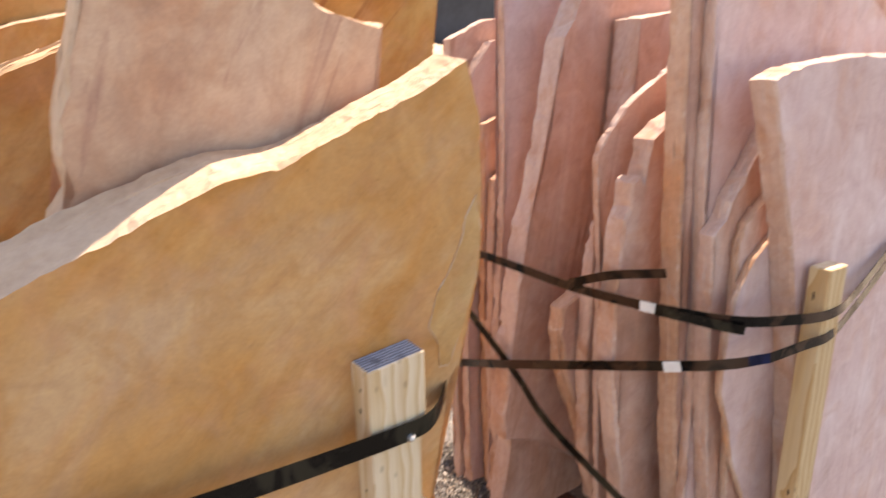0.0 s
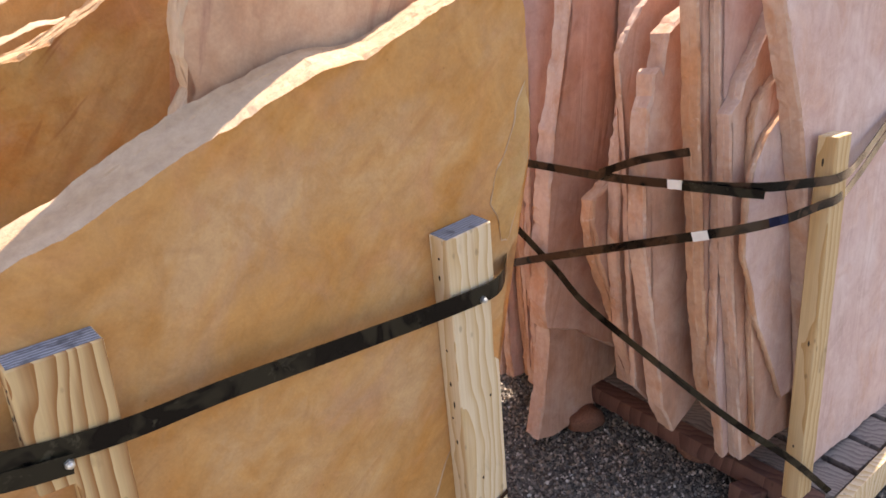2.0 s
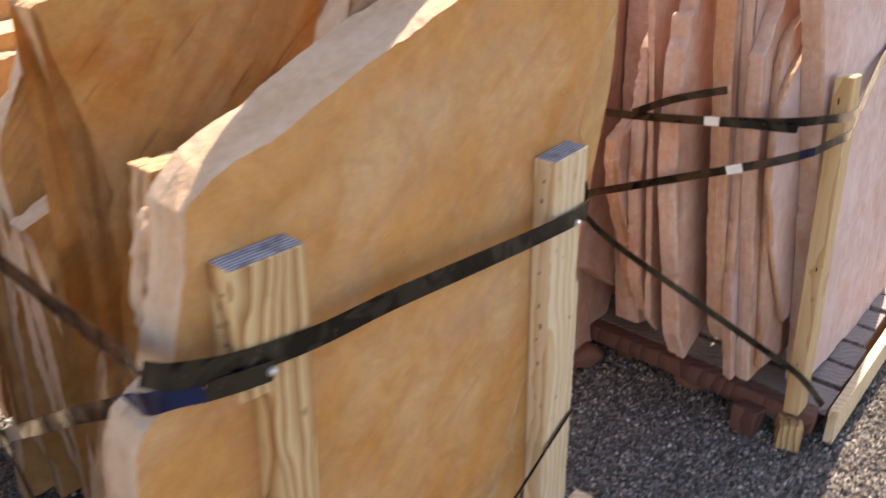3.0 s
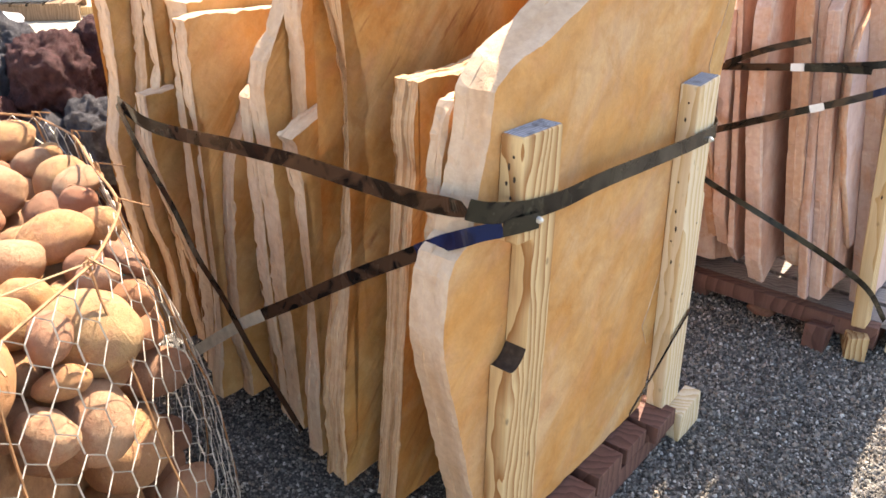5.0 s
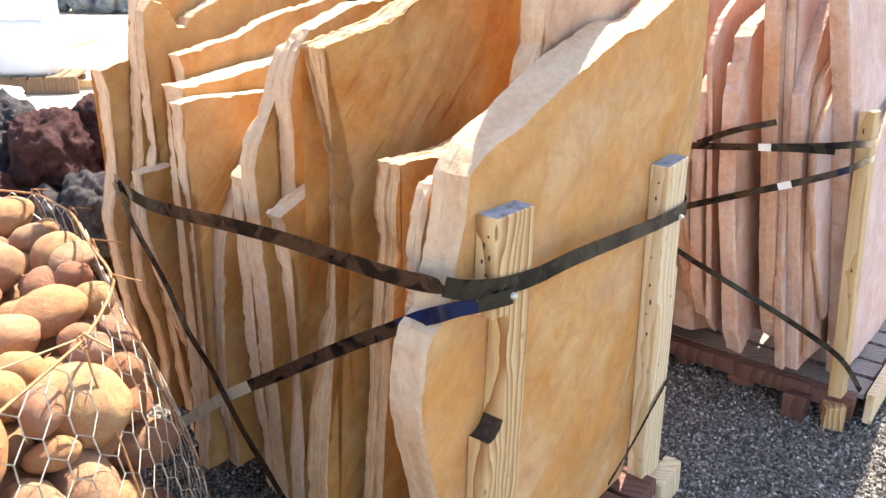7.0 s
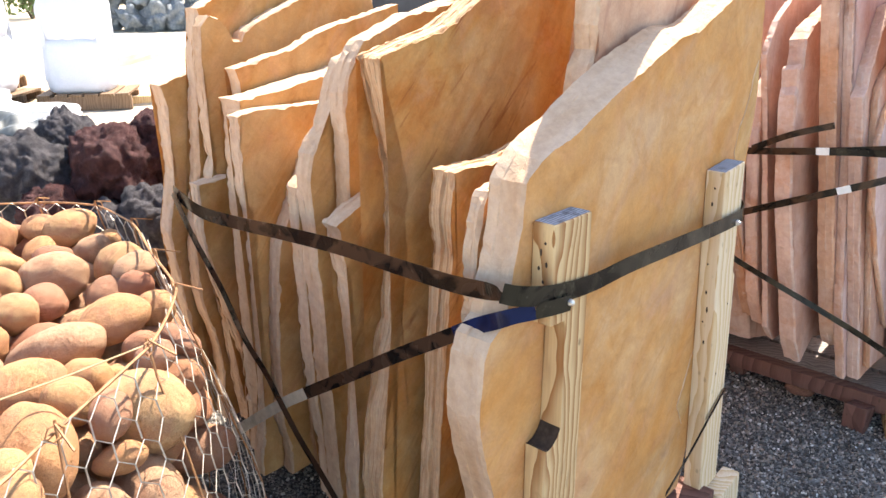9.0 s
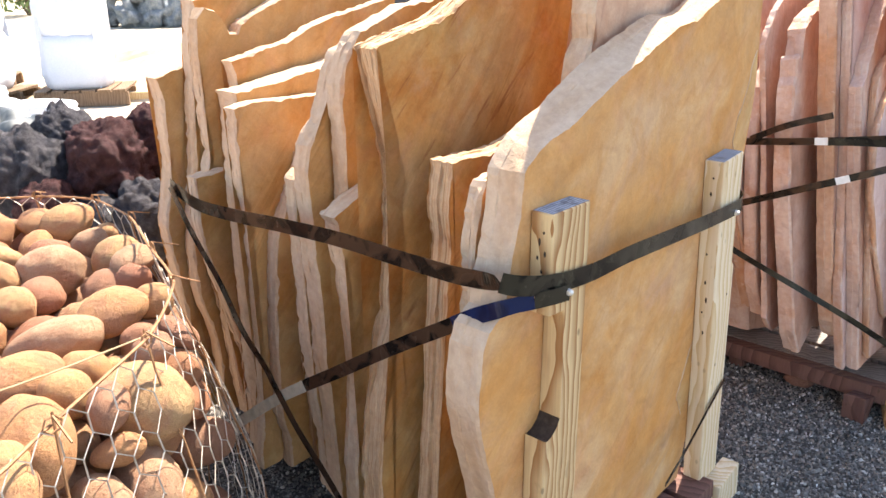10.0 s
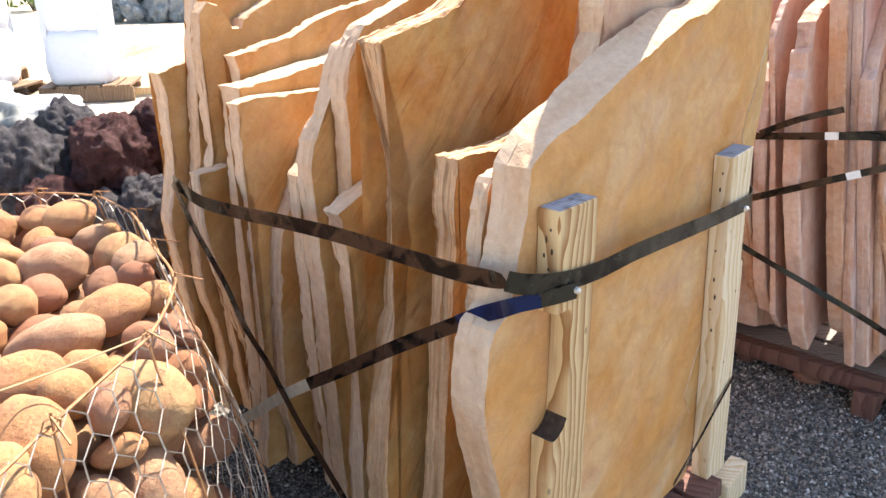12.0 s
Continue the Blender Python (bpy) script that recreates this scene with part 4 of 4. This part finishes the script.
# ---- pallets ----
def pallet(base, x0, x1, y0, y1, boards, mats, label, seed, top=0.1, board=0.02):
    """A timber pallet: bearers along the slabs, deck boards across them."""
    r = random.Random(seed)
    root = thing("pallet", label, "pallet")
    root.matrix_world = base
    deck, bearer = mats
    step_ = (x1 - x0) / boards
    for i in range(boards):
        bm = bmesh.new()
        a = x0 + i * step_ + r.uniform(-0.006, 0.006)
        box_into(bm, a, a + step_ * 0.84, y0 + r.uniform(0, 0.02), y1 + r.uniform(-0.02, 0.02), top - board, top + r.uniform(-0.002, 0.002), 0.002, 0.003, r)
        part("deck_board", bm, deck, root)
    for y in (y0 + 0.02, (y0 + y1) / 2, y1 - 0.05):
        bm = bmesh.new()
        box_into(bm, x0 - 0.01, x1, y, y + 0.045, 0.004, top - board - 0.0015, 0.003, 0.003, r)
        part("bearer", bm, bearer, root)
    return root


FLAT_PINK = pose(0.518, 0.992, 0, 0, 0, 46.4)
p = pallet(GOLD_STACK, 0.06, 0.53, -0.07, 1.2, 4, (RED_WOOD, RED_WOOD), "red-brown timber pallet under the golden slabs", 3, 0.1, 0.045)
bm = bmesh.new()
box_into(bm, 0.516, 0.632, -0.078, -0.036, 0.004, 0.082, 0.004, 0.004, rng)
part("front_rail", bm, PINE_PALE, p, "pale weathered pine rail end")
p = pallet(FLAT_PINK, 0.06, 1.15, -0.075, 0.95, 9, (WEATHERED, RED_WOOD), "grey weathered pallet under the pink slabs", 4, 0.098)
bm = bmesh.new()
box_into(bm, 0.045, 1.16, -0.101, -0.079, 0.012, 0.108, 0.003, 0.004, rng)
part("front_rail", bm, PINE_PALE, p, "pale split pine rail")
bm = bmesh.new()
box_into(bm, 0.005, 0.05, -0.06, 0.95, 0.052, 0.1, 0.003, 0.003, rng)
part("side_beam", bm, RED_WOOD, p, "dark red-brown beam along the pallet's edge")
for name, place, size, turn, mat, label in (
        ("timber_block", (0.445, 1.03, 0.004), (0.05, 0.06, 0.07), 40, RED_WOOD, "short offcut at the pallet corner"),
        ("timber_block", (0.535, 1.005, 0.004), (0.05, 0.12, 0.07), -20, PINE, "split pine offcut by the stake foot")):
    bm = bmesh.new()
    box_into(bm, -size[0] / 2, size[0] / 2, -size[1] / 2, size[1] / 2, 0, size[2], 0.005, 0.005, rng)
    ob = part(name, bm, mat)
    ob.matrix_world = pose(*place, 0, 0, turn)
    tagged(ob, label, "wood offcut")
for i, (x, y, r) in enumerate(((0.375, 1.225, 0.04), (0.10, 1.33, 0.045))):
    ob = new("stone_lump", rock_mesh("stone_lump", 60 + i, BRICK, 0.35, 3, 0.05, (1.25, 0.9, 0.75)))
    ob.matrix_world = pose(x, y, r * 0.6, 0, 0, 40 * i) @ Matrix.Scale(r, 4)
    tagged(ob, "broken lump of red sandstone on the gravel", "stone", "stone lumps under the pallet")

# ---- wire basket of cobbles ----
RIM = 0.745
RIM_POINTS = [(-1.24, -0.25), (-1.2, -0.08), (-1.155, 0.128), (-1.18, 0.342), (-1.27, 0.508), (-1.373, 0.699), (-1.496, 0.84), (-1.64, 0.875), (-1.86, 0.85), (-2.12, 0.65), (-2.2, 0.3), (-2.05, -0.15), (-1.6, -0.42)]
basket = thing("wire_basket", "round chicken-wire basket with rusty rim, full of cobbles", "wire basket")
mid = Vector((-1.62, 0.3, 0))


def rim_line(per=10):
    p = [Vector((x, y, 0)) for x, y in RIM_POINTS]
    n = len(p)
    out = []
    for i in range(n):
        a, b, c, d = p[i - 1], p[i], p[(i + 1) % n], p[(i + 2) % n]
        for k in range(per):
            t = k / per
            q = b.lerp(c, t)
            s_ = 0.5 * ((2 * b) + (c - a) * t + (2 * a - 5 * b + 4 * c - d) * t * t + (3 * b - a - 3 * c + d) * t ** 3)
            out.append(q.lerp(s_, 0.5))
    return out


LINE = rim_line()
CUM = [0.0]
for a, b in zip(LINE, LINE[1:] + LINE[:1]):
    CUM.append(CUM[-1] + (b - a).length)


def belly(h):
    return 0.125 * math.sin(math.pi * min(1, max(0, (RIM - h) / 1.15))) ** 1.3


def wall_at(s_, h):
    """A point on the basket's side, s_ metres along the rim and h up; it bulges below the rim."""
    s_ %= CUM[-1]
    i = max(0, np.searchsorted(CUM, s_) - 1)
    a, b = LINE[i], LINE[(i + 1) % len(LINE)]
    q = a.lerp(b, (s_ - CUM[i]) / max(1e-6, CUM[i + 1] - CUM[i]))
    out = (q - mid).normalized()
    bulge = belly(h) + 0.012 * noise.noise((s_ * 5, h * 6, 2))
    return Vector((q.x, q.y, h)) + out * bulge


bm = bmesh.new()
tube_into(bm, [Vector((q.x, q.y, RIM + 0.006 * noise.noise(q * 5))) for q in LINE], 0.0024, 6, True)
part("rim_wire", bm, RUSTY_WIRE, basket, "rusty rim wire")
marks = [CUM[10 * i] for i in range(len(RIM_POINTS))]
for s_ in marks[:8] + marks[11:]:
    bm = bmesh.new()
    tube_into(bm, [wall_at(s_ + 0.01 * math.sin(h * 9), h) for h in np.linspace(RIM + 0.012, 0.02, 14)], 0.0019, 5)
    part("upright_wire", bm, RUSTY_WIRE, basket, "rusty upright wire")
    bm = bmesh.new()
    p0 = wall_at(s_, RIM)
    out = (Vector((p0.x, p0.y, 0)) - mid).normalized()
    side = Vector((-out.y, out.x, 0))
    tube_into(bm, [p0 + side * 0.012 * math.cos(k * 1.1) + out * 0.004 + Vector((0, 0, 0.011 * math.sin(k * 1.1))) for k in range(8)] + [p0 + out * 0.05 + Vector((0, 0, -0.004))], 0.0016, 4)
    part("wire_hook", bm, RUSTY_WIRE, basket)
bm = bmesh.new()
CELL, RISE = 0.052, 0.046
cols = int(CUM[-1] / CELL)
cell = CUM[-1] / cols
for r in range(int(0.74 / RISE)):
    h = RIM - r * RISE
    for c in range(cols):
        s_ = (c + 0.5 * (r % 2)) * cell
        lift = 0.004 * noise.noise((c * 1.3, r * 1.7, 5))
        a = wall_at(s_ + lift, h - lift)
        b = wall_at(s_ - cell / 2, h - RISE * 0.45)
        d = wall_at(s_ + cell / 2, h - RISE * 0.45)
        e = wall_at(s_ + cell / 2, h - RISE)
        tube_into(bm, [a, b], 0.00085, 3)
        tube_into(bm, [a, d], 0.00085, 3)
        tube_into(bm, [d, e], 0.0013, 3)
tagged(part("hexagon_mesh", bm, WIRE, basket, "bright galvanised hexagon mesh"), kind="stuff")
bm = bmesh.new()
tube_into(bm, curve_points([wall_at(marks[2], RIM + 0.004), (-1.25, 0.02, 0.752), (-1.33, -0.07, 0.76), (-1.6, -0.25, 0.755)]), 0.0014, 5)
part("tie_wire", bm, plain("straw_coloured_wire", (0.45, 0.33, 0.18), 0.6), basket, "straw-coloured tie wire")

COBBLE_MESHES = []
for i in range(12):
    q = random.Random(80 + i)
    COBBLE_MESHES.append(rock_mesh("cobble", 100 + i, COBBLE, 0.16, 4, 0.013, (q.uniform(1.05, 1.4), q.uniform(0.88, 1.05), q.uniform(0.72, 0.95)), 0.75))


def inside(x, y, margin):
    n, hit = len(LINE), False
    for i in range(0, n, 2):
        a, b = LINE[i], LINE[(i + 2) % n]
        if (a.y > y) != (b.y > y) and x < (b.x - a.x) * (y - a.y) / (b.y - a.y) + a.x:
            hit = not hit
    return hit and min(math.hypot(q.x - x, q.y - y) for q in LINE[::2]) > margin


r = random.Random(21)
placed = []
for attempt in range(1100):
    best = None
    size = r.choice((0.03, 0.036, 0.04, 0.044, 0.048, 0.054, 0.062))
    for _ in range(14):
        x, y = r.uniform(-2.0, -1.05), r.uniform(-0.38, 0.86)
        if not inside(x, y, size * 0.75):
            continue
        edge = not inside(x, y, 0.17)
        z = (0.16 if edge and x > -1.5 and y > -0.2 else 0.57) + size
        for px, py, pz, pr in placed:
            d2 = (px - x) ** 2 + (py - y) ** 2
            reach = (pr + size) * 0.93
            if d2 < reach * reach:
                z = max(z, pz + math.sqrt(reach * reach - d2))
        cap = 0.695
        if z < cap and (best is None or z < best[2]):
            best = (x, y, z)
    if best and len(placed) < 300:
        placed.append((*best, size))
for x, y, z, size in placed:
    ob = new("cobble", COBBLE_MESHES[r.randrange(12)])
    k = size * 1.05
    away = Vector((x - mid.x, y - mid.y, 0))
    if away.length > 0.25:
        away = away.normalized() * belly(z) * min(1, (away.length - 0.25) / 0.2)
        x, y = x + away.x, y + away.y
    ob.matrix_world = pose(x, y, z, r.uniform(-35, 35), r.uniform(-35, 35), r.uniform(0, 360)) @ Matrix.Scale(k, 4)
    tagged(ob, "smooth tan to reddish river cobble in the wire basket", "cobble", "cobbles in the wire basket")
bm = bmesh.new()
fill = [bm.verts.new((mid.x + (q.x - mid.x) * 0.8, mid.y + (q.y - mid.y) * 0.8, 0.03)) for q in LINE[::3]]
lid = [bm.verts.new((mid.x + (v.co.x - mid.x), mid.y + (v.co.y - mid.y), 0.57)) for v in fill]
bm.faces.new(lid)
for i in range(len(fill)):
    j = (i + 1) % len(fill)
    bm.faces.new((fill[i], fill[j], lid[j], lid[i]))
tagged(part("cobble_core", bm, COBBLE), "packed cobbles deep inside the basket", "cobbles", kind="stuff")

# ---- lava boulders on a painted pallet ----
pallet(pose(-1.9, 1.95, 0, 0, 0, 14), -0.62, 0.46, -0.5, 0.5, 8, (WEATHERED, TEAL), "old pallet with flaking blue paint under the lava boulders", 8, 0.15, 0.022)
LAVA = [rock_mesh("lava_rock", 200 + i, LAVA_RED if i % 2 else LAVA_GREY, 0.3, 5, 0.11, (1.1, 0.95, 0.9), 1.5) for i in range(6)]
for kind, x, y, z, size in ((1, -1.783, 1.65, 0.625, 0.145), (0, -2.02, 1.6, 0.6, 0.135), (3, -1.66, 1.78, 0.665, 0.12), (0, -2.02, 1.9, 0.655, 0.11), (4, -1.6, 1.47, 0.5, 0.115), (1, -1.91, 1.46, 0.51, 0.11),
                            (2, -1.78, 1.5, 0.40, 0.16), (5, -1.75, 1.8, 0.43, 0.19), (4, -1.62, 1.95, 0.46, 0.16), (2, -2.28, 1.8, 0.56, 0.16), (3, -2.2, 1.68, 0.31, 0.19),
                            (0, -1.85, 1.75, 0.31, 0.19), (5, -1.62, 1.75, 0.32, 0.18), (4, -2.3, 1.95, 0.5, 0.17), (0, -2.3, 2.1, 0.36, 0.24), (1, -1.85, 2.05, 0.4, 0.24), (2, -2.05, 1.7, 0.42, 0.16)):
    ob = new("lava_rock", LAVA[kind])
    ob.matrix_world = pose(x, y, z, 50 * kind, 30 * x, 70 * y) @ Matrix.Scale(size, 4)
    tagged(ob, "rough dark red lava boulder in a low heap" if kind % 2 else "rough grey-black lava boulder in a low heap", "lava rock", "lava boulders in a heap")

# ---- plastic sheet, sacks and bulk bags ----
bm = bmesh.new()
bmesh.ops.create_grid(bm, x_segments=44, y_segments=30, size=0.5)
for v in bm.verts:
    x, y = v.co.x, v.co.y
    crease = abs(noise.noise((x * 6, y * 5, 3))) * 0.10 + noise.noise((x * 13, y * 11, 8)) * 0.025
    v.co = Vector((x * 0.9, y * 0.7, 0.18 - 0.9 * x * x - 0.8 * y * y + crease))
me = part("plastic_sheet", bm, TARP)
smooth(me.data)
me.matrix_world = pose(-2.42, 2.2, 0.5, 0, 0, 20)
mod = me.modifiers.new("thickness", "SOLIDIFY")
mod.thickness = 0.002
tagged(me, "crumpled dark plastic sheet lying on the lava heap", "plastic sheet")


def sack_bm(w, d, h, seed, rise=0.0, pinch=0.0):
    bm = bmesh.new()
    bmesh.ops.create_cube(bm, size=1.0)
    bmesh.ops.subdivide_edges(bm, edges=bm.edges[:], cuts=14, use_grid_fill=True)
    for v in bm.verts:
        p = v.co.copy()
        round_ = 1 - 0.18 * (abs(2 * p.x) ** 4 * abs(2 * p.y) ** 4) - 0.10 * abs(2 * p.z) ** 6
        k = 1 - pinch * max(0, p.z + 0.1)
        wob = 0.02 * noise.noise((p.x * 5 + seed, p.y * 5, p.z * 9)) + 0.01 * noise.noise((p.x * 14, p.y * 14 + seed, p.z * 30))
        v.co = Vector((p.x * w * round_ * k + wob * w, p.y * d * round_ * k + wob * d, (p.z + 0.5) * h * (1 + rise * (0.25 - p.x * p.x - p.y * p.y)) + wob * h * 0.5))
    return bm


def bulk_bag(x, y, w, h, turn, seed):
    bag = thing("bulk_bag", "full white woven bulk bag standing on a timber pallet", "bulk bag", "white bulk bags")
    bag.matrix_world = pose(x, y, 0, 0, 0, turn)
    bm = sack_bm(w, w, h, seed, 0.1)
    bmesh.ops.translate(bm, verts=bm.verts, vec=(0, 0, 0.15))
    smooth(part("body", bm, FABRIC, bag).data)
    bm = sack_bm(w * 0.98, w * 0.98, 0.75, seed + 3, 0.2, 0.75)
    bmesh.ops.translate(bm, verts=bm.verts, vec=(0, 0, 0.15 + h * 0.97))
    smooth(part("neck", bm, FABRIC, bag, "gathered white top of the bag").data)
    for sx_ in (-1, 1):
        for sy_ in (-1, 1):
            bm = bmesh.new()
            pts = curve_points([(sx_ * w * 0.42, sy_ * w * 0.42, 0.15 + h * 0.9), (sx_ * w * 0.40, sy_ * w * 0.40, 0.3 + h), (sx_ * w * 0.25, sy_ * w * 0.40, 0.38 + h), (sx_ * w * 0.2, sy_ * w * 0.42, 0.2 + h)])
            band_into(bm, pts, [Vector((0, sy_, 0.2))] * len(pts), 0.05, 0.004)
            part("lifting_loop", bm, FABRIC, bag)
    return bag


def bag_pallet(x, y, turn, seed):
    return pallet(pose(x, y, 0, 0, 0, turn), -0.38, 0.42, -0.36, 0.36, 6, (BROWN_WOOD, BROWN_WOOD), "brown timber pallet under a bulk bag", seed, 0.15)


bulk_bag(-3.95, 6.75, 0.58, 0.48, 8, 1)
bag_pallet(-3.9, 6.75, 8, 31)
bulk_bag(-4.85, 6.55, 0.6, 0.5, -4, 9)
bag_pallet(-4.85, 6.55, -4, 32)
bulk_bag(-5.4, 7.5, 0.62, 0.6, 12, 14)
bag_pallet(-5.4, 7.5, 12, 33)
for i, (x, y, z, t_) in enumerate(((-3.95, 5.75, 0.0, 10), (-4.6, 5.7, 0.0, -8), (-4.4, 5.55, 0.15, 20), (-3.6, 5.0, 0.0, 30), (-4.3, 5.05, 0.0, 5), (-4.0, 5.0, 0.14, -12))):
    ob = part("sack", sack_bm(0.62, 0.4, 0.16, 40 + i, 0.5), FABRIC)
    smooth(ob.data)
    ob.matrix_world = pose(x, y, z, 0, 0, t_)
    tagged(ob, "white plastic sack lying flat on the dusty ground", "sack", "white sacks on the ground")
for i, (x, y, w) in enumerate(((-3.35, 6.75, 0.16), (-3.15, 7.0, 0.14), (-2.95, 7.2, 0.16))):
    bm = bmesh.new()
    box_into(bm, -w, w, -0.04, 0.04, 0, 0.08, 0.008, 0.012, rng)
    ob = part("timber_beam", bm, PINE_AMBER)
    ob.matrix_world = pose(x, y, 0.0, 0, 0, 15 + 10 * i)
    tagged(ob, "brown timber offcut lying by the bags", "timber")

# ---- far rocks, sand, shrubs, hills ----
FAR_ROCKS = [rock_mesh("boulder", 300 + i, BOULDER, 0.6, 4, 0.06, (1.25, 1, 0.8), 1.9) for i in range(3)]
q = random.Random(9)
for i in range(26):
    row = i // 13
    ob = new("boulder", FAR_ROCKS[i % 3])
    ob.matrix_world = pose(-7.0 + (i % 13) * 0.42 + q.uniform(-0.12, 0.12), 16.0 + q.uniform(-0.3, 0.3) + row * 0.25, 0.2 + row * 0.42, 40 * i, 25 * i, 60 * i) @ Matrix.Scale(q.uniform(0.22, 0.38), 4)
    tagged(ob, "pale blue-grey quarry boulder in a heap", "boulder", "quarry boulders in a heap")
bm = bmesh.new()
bmesh.ops.create_grid(bm, x_segments=60, y_segments=30, size=1.0)
for v in bm.verts:
    x, y = v.co.x, v.co.y
    v.co = Vector((x * 2.6, y * 1.3, 0.4 * max(0, 1 - x * x) * max(0, 1 - y * y) * (1 + 0.5 * noise.noise((x * 4, y * 4, 1))) - 0.01))
ob = part("sand_heap", bm, SAND)
ob.matrix_world = pose(-2.6, 8.2, 0, 0, 0, 15)
tagged(ob, "low heap of tan sand on pale ground", "sand heap", kind="stuff")


def shrub(x, y, size, seed):
    r_ = random.Random(seed)
    root = thing("shrub", "green leafy shrub beyond the yard", "shrub", "shrubs beyond the yard")
    root.matrix_world = pose(x, y, 0)
    bm = bmesh.new()
    tips = []
    for k in range(7):
        a, e = r_.uniform(0, 6.28), r_.uniform(0.3, 1.0)
        tip = Vector((math.cos(a) * size * 0.7 * e, math.sin(a) * size * 0.7 * e, size * r_.uniform(0.6, 1.2)))
        tube_into(bm, curve_points([(0, 0, -0.05), tip * 0.4 + Vector((0, 0, 0.15 * size)), tip], 4), 0.03 * size, 5)
        tips.append(tip)
    part("trunk", bm, BARK, root)
    verts, faces = [], []
    for k in range(1400):
        t_ = r_.choice(tips)
        c = t_ * r_.uniform(0.6, 1.05) + Vector((r_.gauss(0, 1), r_.gauss(0, 1), r_.gauss(0, 0.8))) * size * 0.24
        u = Vector((r_.gauss(0, 1), r_.gauss(0, 1), r_.gauss(0, 1))).normalized()
        w = u.orthogonal().normalized()
        l_ = size * r_.uniform(0.05, 0.1)
        i0 = len(verts)
        verts += [c - u * l_, c + w * l_ * 0.4, c + u * l_, c - w * l_ * 0.4]
        faces.append((i0, i0 + 1, i0 + 2, i0 + 3))
    me = bpy.data.meshes.new("crown")
    me.from_pydata([tuple(v) for v in verts], [], faces)
    me.materials.append(LEAF)
    new("crown", me).parent = root


for i, (x, y, size) in enumerate(((-10.5, 20, 1.0), (-12.5, 22, 1.3), (-9.0, 24, 1.1), (-14, 21, 1.5), (-16, 26, 2.0), (-12, 30, 1.8), (-7.5, 27, 1.0))):
    shrub(x, y, size, i)
bm = bmesh.new()
bmesh.ops.create_grid(bm, x_segments=80, y_segments=8, size=1.0)
for v in bm.verts:
    x, y = v.co.x, v.co.y
    v.co = Vector((x * 160, y * 22, (4.5 + 3 * noise.noise((x * 6, 0, 4))) * max(0, 1 - y * y) - 0.5))
ob = part("backdrop", bm, HAZE)
ob.matrix_world = pose(-60, 170, 0, 0, 0, 12)
tagged(ob, "low green hillside far behind the yard", "hillside", kind="structure")
bm = bmesh.new()
box_into(bm, -1.0, 1.0, -0.6, 0.6, 0, 0.95, 0.03)
ob = part("crate", bm, SHED)
ob.matrix_world = pose(-1.6, 11.5, 0, 0, 0, 10)
tagged(ob, "dark boarded crate far behind the stacks", "crate")
